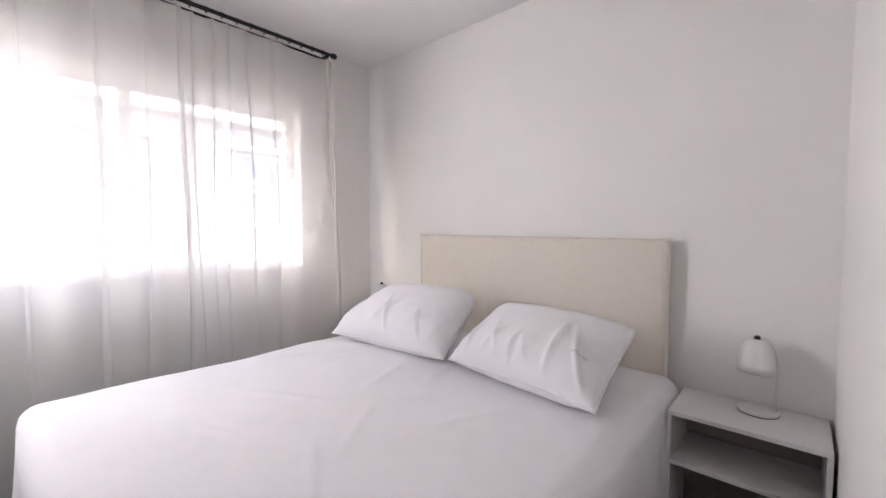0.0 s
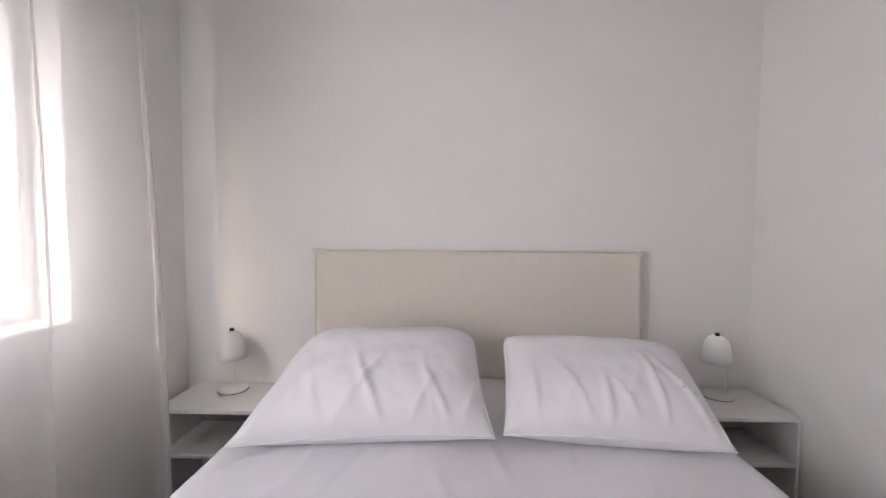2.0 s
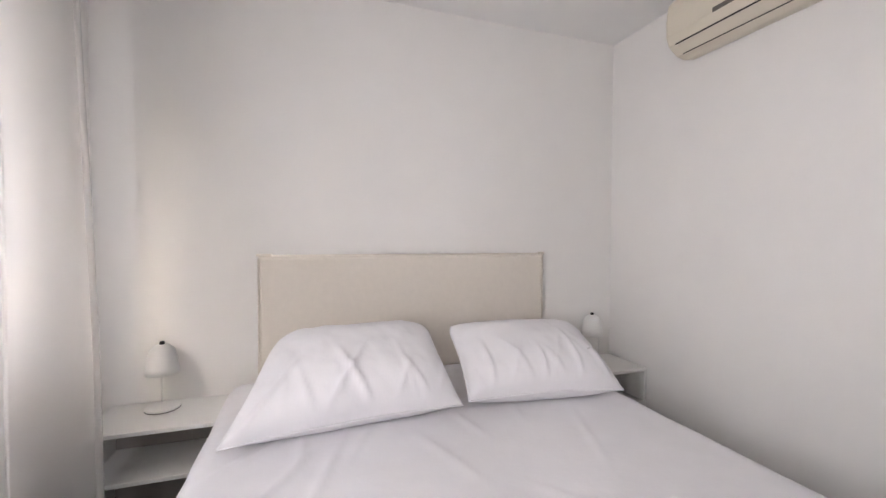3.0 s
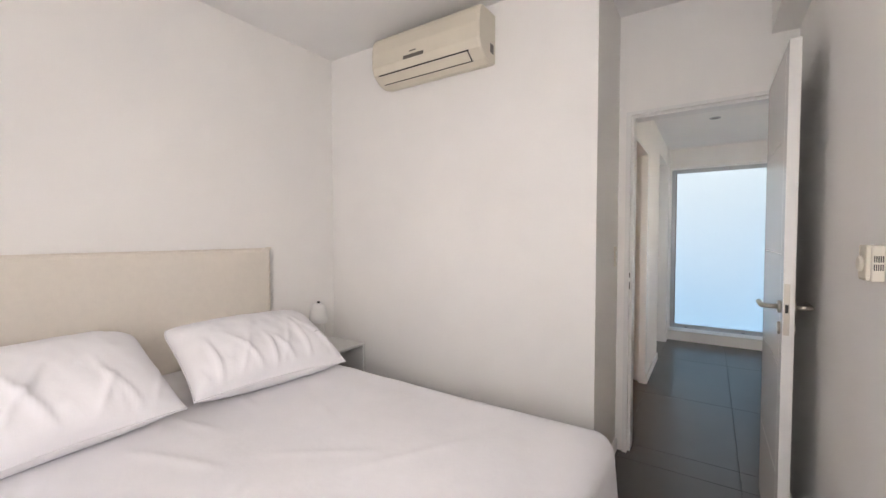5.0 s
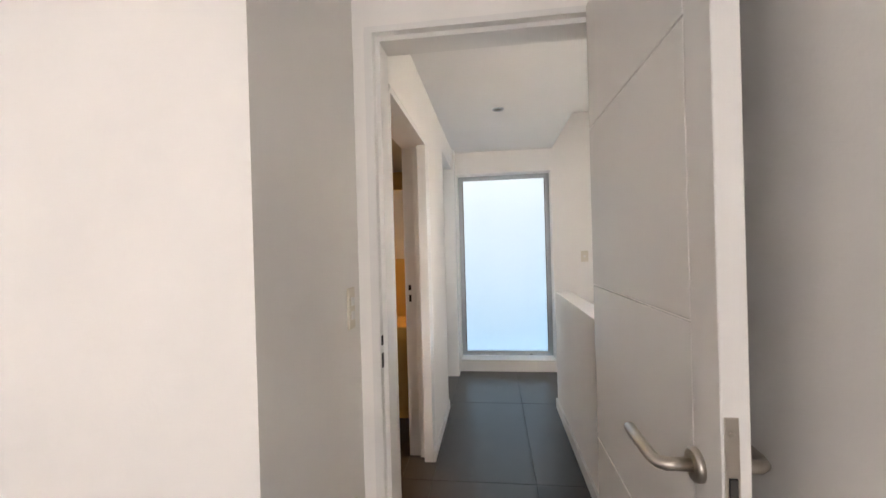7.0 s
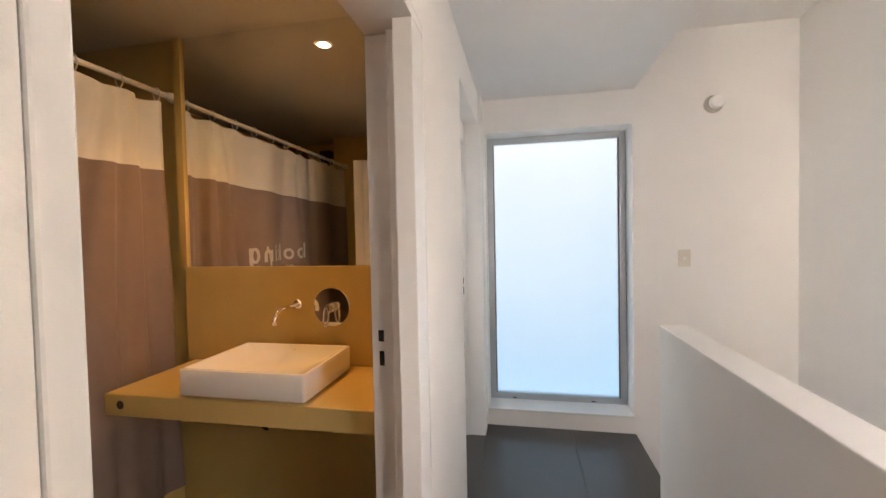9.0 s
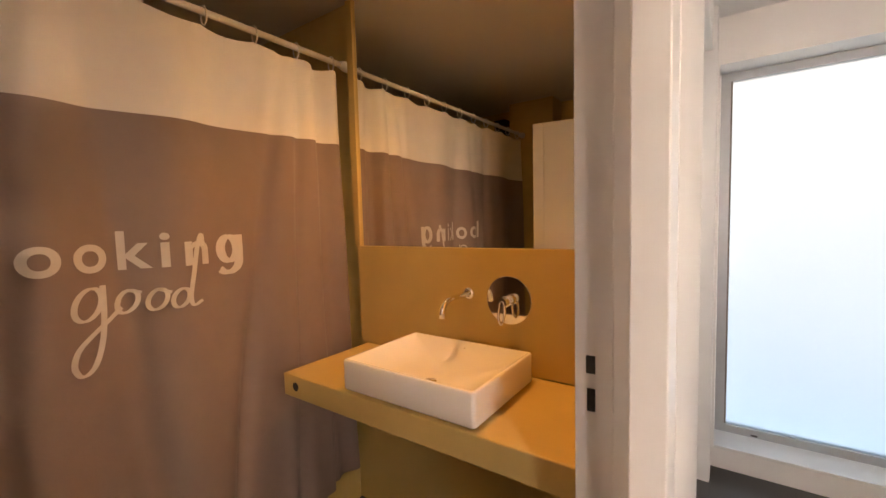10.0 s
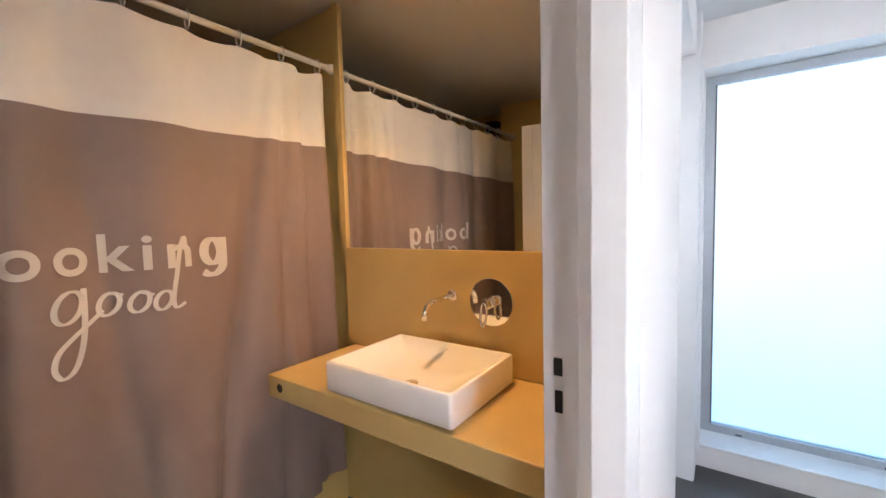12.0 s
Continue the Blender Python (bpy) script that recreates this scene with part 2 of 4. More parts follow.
# out of view, added so that no sky light leaks in under the corridor
structure("leak_stop_under_corridor", B((1.70, 4.793, -0.86, -0.80, -1.4, -0.12)), WALL, "plain unseen wall that stops light leaking in below the corridor floor")
# unseen box added behind the frosted window to shut out the open sky
structure("sky_block", B((5.043, 5.2, -1.1, -1.0, -0.2, 3.0), (5.043, 5.2, -1.0, 0.172, -0.3, -0.2), (5.043, 5.2, -1.0, 0.172, 2.9, 3.0), (5.2, 5.3, 0.172, 0.36, 0, 3.0)), WALL, "plain unseen walls that keep the sky off the frosted window")
# unseen wall; its opening is added only for the stairwell lamp
structure("wall_stair_back", B((1.58, 1.70, -2.0, -1.72, -1.5, 3.0), (1.58, 1.70, -0.98, -0.80, -1.5, 3.0), (1.58, 1.70, -1.72, -0.98, -1.5, 0.88), (1.58, 1.70, -1.72, -0.98, 2.32, 3.0)), WALL, "plain white unseen wall closing the stairwell, with an opening added for a fill lamp")
structure("stairwell_floor", B((1.70, 4.793, -1.85, -0.88, -1.5, -1.4)), TILE, "grey tiled lower landing of the stairwell", "floor")
structure("ceiling_corridor", B((1.70, 4.793, -0.862, 0.203, CC, 2.9)), CEIL, "white painted dropped corridor ceiling", "ceiling")
structure("ceiling_stairwell", B((1.70, 4.793, -1.85, -0.862, 2.77, 2.9)), CEIL, "white painted stairwell ceiling", "ceiling")
structure("parapet", B((1.70, 3.83, -0.84, -0.715, 0.0, 0.98), bevel=0.004), WALL, "white painted half-height parapet beside the stairs", "parapet")

structure("backdrop", B((5.2, 5.22, -1.0, 0.172, -0.2, 2.9)), SKYGLOW, "pale hazy sky behind the frosted window", "backdrop")

# bathroom shell
structure("wall_vanity", B((3.548, 3.66, 0.36, 2.45, -0.12, 2.6)), MICRO, "ochre microcement wall behind the washbasin")
structure("wall_shower", B((1.28, 3.66, 2.45, 2.55, -0.12, 2.6)), MICRO, "ochre microcement wall at the back of the shower")
structure("wall_bathroom_left", B((1.13, 1.28, 0.36, 2.55, -0.12, 2.6), (1.28, 1.50, 1.35, 1.75, 0, BC)), MICRO, "ochre microcement wall with a pier")
structure("wall_bathroom_front", B((1.28, 1.984, 0.36, 0.372, 0, BC), (3.011, 3.548, 0.36, 0.372, 0, BC)), MICRO, "ochre microcement wall beside the bathroom door")
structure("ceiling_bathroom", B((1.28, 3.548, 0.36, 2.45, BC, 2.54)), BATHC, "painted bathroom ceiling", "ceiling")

# neighbouring room behind the second corridor door
structure("wall_room", B((3.66, 3.72, 0.36, 2.4, 0, 2.6), (3.72, 5.2, 2.4, 2.5, 0, 2.6), (5.1, 5.2, 0.36, 2.4, 0, 2.6)), WALL,
          "plain white walls of the neighbouring room")
structure("wall_over_bathroom", B((1.13, 5.2, 0.36, 2.55, 2.7, 2.75)), CEIL, "plain slab over the rooms", "ceiling")
structure("ceiling_room", B((3.66, 5.2, 0.36, 2.5, 2.6, 2.7)), CEIL, "white ceiling of the neighbouring room", "ceiling")

# baseboards
structure("baseboard", B((1.025, 1.578, 0.197, 0.2095, 0, 0.07), (1.0125, 1.0245, 0.197, 2.118, 0, 0.07)), TRIM, "white painted baseboard in the bedroom", "baseboard")
structure("baseboard_back", B((-1.8, 1.578, -0.6095, -0.597, 0, 0.07)), TRIM, "white painted baseboard along the back wall", "baseboard")
structure("baseboard_corridor", B((2.897, 3.775, 0.191, 0.2025, 0, 0.07)), TRIM, "white painted corridor baseboard", "baseboard")
structure("baseboard_parapet", B((1.71, 3.83, -0.7145, -0.70, 0, 0.08)), TRIM, "white painted baseboard along the parapet", "baseboard")


# ---- windows, doors and frames ----
def frame_window():
    w = tagged(new("window_1"), "tall frosted window in a grey aluminium frame above a white sill", "window", "", "structure")
    x0, x1, y0, y1, z0, z1 = 4.97, 5.02, -0.846, 0.170, 0.132, 2.17
    t = 0.045
    fr = B((x0, x1, y0, y0 + t, z0, z1), (x0, x1, y1 - t, y1, z0, z1), (x0, x1, y0 + t, y1 - t, z0, z0 + t), (x0, x1, y0 + t, y1 - t, z1 - t, z1))
    part("window_frame", fr, ALU, w)
    part("gasket", B((x0 + 0.012, x1 - 0.012, y0 + t, y0 + t + 0.008, z0 + t, z1 - t), (x0 + 0.012, x1 - 0.012, y1 - t - 0.008, y1 - t, z0 + t, z1 - t)), ACG, w)
    p = part("pane", B((x0 + 0.018, x0 + 0.03, y0 + t + 0.008, y1 - t - 0.008, z0 + t, z1 - t)), FROST, w, "frosted glass pane")
    p.visible_shadow = False
    part("window_sill", B((4.78, 4.968, -0.846, 0.170, 0.1125, 0.13), bevel=0.003), TRIM, w, "white painted window sill")
    for y in (-0.62, -0.03):
        part("drain_cap", B((x0 - 0.004, x0, y, y + 0.03, z0 + 0.008, z0 + 0.016)), DARK, w)


def bedroom_window():
    w = tagged(new("window_2"), "wide sliding bedroom window behind sheer curtains", "window", "", "structure")
    x0, x1, y0, y1, z0, z1 = -2.03, -1.97, -0.45, 1.50, 1.0, 2.12
    t = 0.05
    part("window_frame", B((x0, x1, y0, y0 + t, z0, z1), (x0, x1, y1 - t, y1, z0, z1), (x0, x1, y0 + t, y1 - t, z0, z0 + t),
                           (x0, x1, y0 + t, y1 - t, z1 - t, z1), (x0, x1, 0.47, 0.53, z0 + t, z1 - t)), TRIM, w)
    part("window_sill", B((-1.965, -1.82, y0, y1, 1.002, 1.022), bevel=0.003), TRIM, w)


frame_window()
bedroom_window()

d1 = tagged(new("door_frame_1"), "white painted wooden bedroom door frame", "door frame", "", "structure")
part("jamb", B((1.566, 1.70, 0.143, 0.169, 0, 2.04), (1.60, 1.70, 0.129, 0.143, 0, 2.025)), TRIM, d1)
part("jamb", B((1.572, 1.70, -0.549, -0.53, 0, 2.04)), TRIM, d1)
part("head", B((1.572, 1.70, -0.549, 0.169, 2.04, 2.059), (1.60, 1.70, -0.53, 0.143, 2.025, 2.04)), TRIM, d1)
part("strike_hole", B((1.577, 1.592, 0.1405, 0.1428, 1.07, 1.10)), DARK, d1)
part("strike_hole", B((1.577, 1.592, 0.1405, 0.1428, 1.00, 1.045)), DARK, d1)

d2 = tagged(new("door_frame_2"), "white painted wooden bathroom door frame with dark strike holes", "door frame", "", "structure")
part("jamb", B((2.970, 3.009, 0.30, 0.375, 0, 2.03), (2.948, 3.009, 0.262, 0.30, 0, 2.03), (2.8925, 3.009, 0.204, 0.262, 0, 2.03), bevel=0.003), TRIM, d2)
part("jamb", B((1.985, 2.013, 0.20, 0.372, 0, 2.03), bevel=0.003), TRIM, d2)
part("head", B((2.014, 3.009, 0.204, 0.372, 2.0305, 2.0595)), TRIM, d2)
part("strike_hole", B((2.967, 2.9696, 0.335, 0.352, 1.095, 1.13)), DARK, d2, "dark latch hole")
part("strike_hole", B((2.967, 2.9696, 0.335, 0.350, 1.02, 1.065)), DARK, d2, "dark bolt hole")

d3 = tagged(new("door_frame_3"), "white painted wooden door frame of the neighbouring room", "door frame", "", "structure")
part("jamb", B((4.60, 4.629, 0.30, 0.36, 0, 2.199), (4.612, 4.629, 0.186, 0.30, 0, 2.199)), TRIM, d3)
part("head", B((3.785, 4.60, 0.30, 0.36, 2.07, 2.199)), TRIM, d3)
part("strike_hole", B((4.5975, 4.5998, 0.318, 0.335, 1.085, 1.125)), DARK, d3)
part("strike_hole", B((4.5975, 4.5998, 0.318, 0.335, 1.01, 1.06)), DARK, d3)
part("hinge", B((4.5975, 4.5998, 0.32, 0.34, 0.55, 0.68)), STEEL, d3)


def lever(parent, x, z, side, y, toward):
    """A lever handle on a rose; side is the way it stands off the leaf, toward the way the bar points."""
    h = part("handle", lathe([(0.024, 0), (0.024, side * 0.008), (0.021, side * 0.010)], 28, "y", (x, y, z)), STEEL, parent, "brushed nickel lever handle")
    s = side
    part("lever", tube([(x, y + s * 0.01, z), (x, y + s * 0.045, z), (x + toward * 0.006, y + s * 0.053, z), (x + toward * 0.02, y + s * 0.057, z),
                        (x + toward * 0.06, y + s * 0.058, z + 0.001), (x + toward * 0.115, y + s * 0.058, z + 0.002)], 0.0095, 14), STEEL, h)
    part("keyhole_rose", lathe([(0.024, 0), (0.024, s * 0.007), (0.021, s * 0.009)], 28, "y", (x, y, z - 0.083)), STEEL, parent)


def door_leaf(name, label, length, m, grooves=(0.38, 0.81, 1.25, 1.70), hz=1.045):
    """An open white door leaf; local x runs from the hinge to the latch edge, local y across its thickness."""
    d = tagged(new(name), label, "door", "", "structure")
    T, H = 0.036, 2.055
    bm = bmesh.new()
    zs = [0.008] + [g for g in grooves] + [H]
    for a, b in zip(zs, zs[1:]):
        lo = a + (0.002 if a > 0.01 else 0)
        hi = b - (0.002 if b < H else 0)
        box(bm, 0, length - 0.075, -T, 0, lo, hi, bevel=0.0012, seg=1)
    box(bm, length - 0.0735, length, -T, 0, 0.008, H, bevel=0.0015, seg=1)
    part("panel", bm, DOORP, d)
    part("core", B((0.002, length - 0.006, -T + 0.0035, -0.0035, 0.012, H - 0.004)), TRIM, d)
    lever(d, length - 0.062, hz, 1, 0.0, -1)
    lever(d, length - 0.062, hz, -1, -T, -1)
    pl = part("latch_plate", B((length - 0.0002, length + 0.002, -0.021, -0.003, 0.945, 1.14), bevel=0.0009), STEEL, d, "brushed nickel latch plate")
    part("latch", B((length + 0.002, length + 0.004, -0.017, -0.007, 1.03, 1.062)), DARK, pl)
    for z in (0.968, 1.118):
        part("screw", lathe([(0.004, length + 0.002), (0.003, length + 0.0032)], 12, "x", (0, -0.012, z)), STEEL, pl)
    for z in (0.25, 1.0, 1.75):
        part("hinge", tube([(-0.004, -T - 0.004, z - 0.05), (-0.004, -T - 0.004, z + 0.05)], 0.007), STEEL, d)
    d.matrix_basis = m
    return d


bd = door_leaf("door_1", "open white door with horizontal grooves and a nickel lever", 0.652, pose(1.572, -0.495, 0, 0, 0, 180) @ Matrix.Diagonal((1, -1, 1, 1)))
bd2 = door_leaf("door_2", "open white bathroom door with a nickel lever handle", 0.88, pose(2.046, 0.379, 0.0, 0, 0, 83.1), (0.45, 0.89), 1.09)

# ---- bedroom ----
def bed():
    b = thing("bed", "double bed made up with a smooth white bedspread", "bed", (-0.395, 1.03, 0))
    # bedspread: rounded box falling to the floor, with soft folds
    hx, hy, top, r = 0.908, 1.02, 0.612, 0.085
    bm = bmesh.new()
    nu, nv = 200, 220

    def prof(s, h):
        """Across position s -> horizontal place and depth below the top."""
        a = abs(s)
        sg = 1 if s >= 0 else -1
        flat = h - r
        if a <= flat:
            return s, 0.0
        arc = a - flat
        if arc <= r * math.pi / 2:
            th = arc / r
            return sg * (flat + r * math.sin(th)), r * (1 - math.cos(th))
        return sg * (h + 0.04 * (arc - r * math.pi / 2)), r + arc - r * math.pi / 2

    grid = []
    lx, ly = hx - r + r * math.pi / 2 + 0.44, hy - r + r * math.pi / 2 + 0.44
    for j in range(nv + 1):
        row = []
        sy = -ly + (ly + hy) * j / nv
        for i in range(nu + 1):
            sx = -lx + 2 * lx * i / nu
            x, dx = prof(sx, hx)
            y, dy = prof(min(sy, hy - r - 0.001) if sy > 0 else sy, hy)
            if sy > 0:
                y, dy = sy, 0.0
            d = (dx ** 3 + dy ** 3) ** (1 / 3)
            # the corner of the foot rounds off
            if dx > 0 and dy > 0:
                k = min(1, min(dx, dy) / 0.25)
                x -= math.copysign(0.075 * k, x)
                y += 0.075 * k
            w = noise.noise(Vector((x * 2.2, y * 2.2, 1.0))) * 0.012 + noise.noise(Vector((x * 7, y * 5, 4.0))) * 0.004
            cr = 0.0
            for cx, cy, ang, ln, hgt in ((-0.45, 0.25, 1.25, 0.5, 0.010), (-0.62, 0.12, 1.05, 0.45, 0.009), (-0.10, 0.12, 1.9, 0.35, 0.007), (-0.25, -0.3, 0.5, 0.4, 0.006),
                                         (0.45, 0.1, 1.2, 0.4, 0.006), (0.2, -0.25, 2.2, 0.35, 0.005), (-0.72, 0.3, 0.8, 0.3, 0.008), (-0.55, 0.38, 1.5, 0.35, 0.010), (-0.35, 0.32, 1.1, 0.3, 0.008), (0.05, 0.35, 1.75, 0.3, 0.007), (0.3, 0.4, 1.4, 0.25, 0.006), (-0.2, -0.6, 0.3, 0.35, 0.005), (0.35, -0.5, 2.6, 0.4, 0.005), (-0.6, -0.45, 0.9, 0.4, 0.006)):
                u = (x - cx) * math.cos(ang) + (y - cy) * math.sin(ang)
                v = -(x - cx) * math.sin(ang) + (y - cy) * math.cos(ang)
                cr += hgt * math.exp(-(v / 0.016) ** 2) * math.exp(-(u / (ln * 0.5)) ** 4)
            fold = 0.014 * math.sin(9 * (y if dx > dy else x) + 2 * noise.noise(Vector((x, y, 0)))) * min(1, d / 0.3)
            z = max(top - d + (w + cr if d < 0.1 else 0), 0.015)
            if dx > 0.05:
                x += math.copysign(fold, x)
            if dy > 0.05:
                y -= fold
            row.append(bm.verts.new((x, y, z)))
        grid.append(row)
    for j in range(nv):
        for i in range(nu):
            bm.faces.new((grid[j][i], grid[j][i + 1], grid[j + 1][i + 1], grid[j + 1][i])).smooth = True
    part("bedspread", bm, SHEET, b, "white cotton bedspread with soft creases")
    part("mattress", B((-0.80, 0.80, -0.93, 0.995, 0.30, 0.57), bevel=0.05), SHEET, b)
    part("bed_base", B((-0.79, 0.79, -0.92, 0.99, 0.10, 0.295), bevel=0.01), LINEN, b)
    for x in (-0.7, 0.7):
        for y in (-0.82, 0.9):
            part("leg", lathe([(0.03, 0.0), (0.035, 0.1)], 16, "z", (x, y, 0)), BLACK, b)


def headboard():
    h = thing("headboard", "beige linen upholstered headboard against the wall", "headboard", (-0.355, 2.09, 0))
    bm = B((-0.808, 0.808, -0.036, 0.034, 0.02, 1.245), bevel=0.024)
    part("panel", bm, LINEN, h)
    part("piping", tube([(-0.80, -0.032, 0.04), (-0.80, -0.032, 1.235), (0.80, -0.032, 1.235), (0.80, -0.032, 0.04)], 0.004, 8), LINEN, h)
    part("fold", B((-0.812, -0.74, -0.038, -0.02, 1.238, 1.252), bevel=0.004), LINEN, h, "tucked corner of the cover")
    part("fold", B((0.775, 0.812, -0.038, -0.02, 1.238, 1.252), bevel=0.004), LINEN, h)


def pillow(label, at, w, hgt, thick, seed, spread, tag):
    p = thing("pillow", label, "pillow", at, "pillows on the bed")
    bm = bmesh.new()
    n, m = 72, 52

    def surf(u, v, s):
        cu, cv = 1 - abs(u) ** 2.5, 1 - abs(v) ** 2.5
        t = thick * 0.5 * (max(cu, 0) * max(cv, 0)) ** 0.5 * (1 - 0.18 * v)
        pin = 1 - 0.05 * (1 - v * v) * abs(u) ** 2
        pin2 = 1 - 0.07 * (1 - u * u) * abs(v) ** 2
        x, y = u * w / 2 * pin * (1 + spread[0 if u < 0 else 1] * (0.1 - v)), v * hgt / 2 * pin2
        y -= spread[2] * hgt * abs(u) ** 7 * max(v, 0) ** 2
        x *= 1 - 0.07 * max(v, 0) ** 6
        wr = 0.008 * noise.noise(Vector((u * 4 + seed, v * 3, s))) + 0.002 * noise.noise(Vector((u * 11 + seed, v * 6, s * 2)))
        if s > 0:
            for k in range(10):
                cx = -0.82 + 0.18 * k + 0.07 * math.sin(seed * 3 + k * 5)
                tilt = 0.35 * (math.sin(k * 2.1 + seed))
                wr += (0.014 + 0.008 * math.sin(k * 4 + seed)) * math.exp(-((u - cx - tilt * (v + 0.9)) / 0.03) ** 2) * max(0, min(1, (-v + 0.05 + 0.3 * math.sin(k * 3)) * 1.6)) * (1 - abs(v) ** 6)
        edge = max(0, min(1, (1 - max(abs(u), abs(v))) * 12))
        return Vector((x, y, s * t + wr * edge * (1 if s > 0 else 0.5)))
    top = [[bm.verts.new(surf(-1 + 2 * i / n, -1 + 2 * j / m, 1)) for i in range(n + 1)] for j in range(m + 1)]
    bot = [[(top[j][i] if i in (0, n) or j in (0, m) else bm.verts.new(surf(-1 + 2 * i / n, -1 + 2 * j / m, -1))) for i in range(n + 1)] for j in range(m + 1)]
    for g, flip in ((top, False), (bot, True)):
        for j in range(m):
            for i in range(n):
                q = (g[j][i], g[j][i + 1], g[j + 1][i + 1], g[j + 1][i])
                bm.faces.new(q[::-1] if flip else q).smooth = True
    part("pillowcase", bm, SHEET, p)
    # piping round the hem
    rim = []
    for i in range(n):
        rim.append(surf(-1 + 2 * i / n, -1, 1))
    for j in range(m):
        rim.append(surf(1, -1 + 2 * j / m, 1))
    for i in range(n):
        rim.append(surf(1 - 2 * i / n, 1, 1))
    for j in range(m):
        rim.append(surf(-1, 1 - 2 * j / m, 1))
    part("seam", tube(rim, 0.004, 6, True), SHEET, p)
    if tag:
        tg = bmesh.new()
        rows = [[tg.verts.new(surf(0.64 + 0.03 * i, v, 1) + Vector((0, 0, 0.002))) for i in range(7)] for v in (-0.40, -0.37)]
        for i in range(6):
            tg.faces.new((rows[0][i], rows[0][i + 1], rows[1][i + 1], rows[1][i]))
        part("label_tag", tg, TAG, p, "small grey printed tag")
    return p


def nightstand(label, at):
    ns = thing("nightstand", label, "nightstand", at, "nightstands beside the bed")
    W, D, H = 0.49, 0.325, 0.555
    part("top", B((-W / 2, W / 2, -D / 2, D / 2, H - 0.018, H), bevel=0.002), LACQ, ns)
    part("side", B((-W / 2, -W / 2 + 0.016, -D / 2, D / 2, 0.0, H - 0.018), bevel=0.0015), LACQ, ns)
    part("side", B((W / 2 - 0.016, W / 2, -D / 2, D / 2, 0.0, H - 0.018), bevel=0.0015), LACQ, ns)
    part("shelf", B((-W / 2 + 0.016, W / 2 - 0.016, -D / 2 + 0.004, D / 2, 0.335, 0.353), bevel=0.0015), LACQ, ns)
    part("back_panel", B((-W / 2 + 0.016, W / 2 - 0.016, D / 2 - 0.014, D / 2 - 0.004, 0.355, H - 0.020)), BACKP, ns, "grey-brown back panel")
    k = part("cable_hole", lathe([(0.008, 0), (0.008, -0.003)], 16, "y", (-0.1, D / 2 - 0.0145, 0.44)), DARK, ns)
    part("plinth", B((-W / 2 + 0.016, W / 2 - 0.016, D / 2 - 0.03, D / 2 - 0.012, 0.0, 0.333)), BACKP, ns)
    return ns


def table_lamp(label, at, turn):
    t = thing("table_lamp", label, "lamp", at, "lamps on the nightstands")
    part("base", lathe([(0.066, 0), (0.068, 0.003), (0.068, 0.010), (0.064, 0.013), (0.0, 0.0135)], 40), LACQ, t)
    part("base_ring", lathe([(0.0685, 0.0), (0.0695, 0.001), (0.0695, 0.0028), (0.0685, 0.003)], 40), DARK, t, "dark foot ring")
    c, s = math.cos(turn), math.sin(turn)
    arm = [(0.055, 0.012), (0.055, 0.06), (0.057, 0.12), (0.058, 0.18), (0.052, 0.24), (0.040, 0.275), (0.022, 0.296), (0.0, 0.302)]
    part("arm", tube([(c * r, s * r, h) for r, h in arm], 0.0045, 10), LACQ, t)
    sh = lathe([(0.013, 0.296), (0.030, 0.291), (0.047, 0.272), (0.057, 0.24), (0.063, 0.20), (0.066, 0.165), (0.0645, 0.165), (0.061, 0.20), (0.055, 0.238), (0.045, 0.268), (0.02, 0.288)], 40, "z", (-c * 0.012, -s * 0.012, 0))
    part("shade", sh, LACQ, t, "white bell-shaped metal shade")
    part("cap", lathe([(0.010, 0.296), (0.011, 0.304), (0.007, 0.310)], 16, "z", (-c * 0.012, -s * 0.012, 0)), BLACK, t, "dark switch knob")


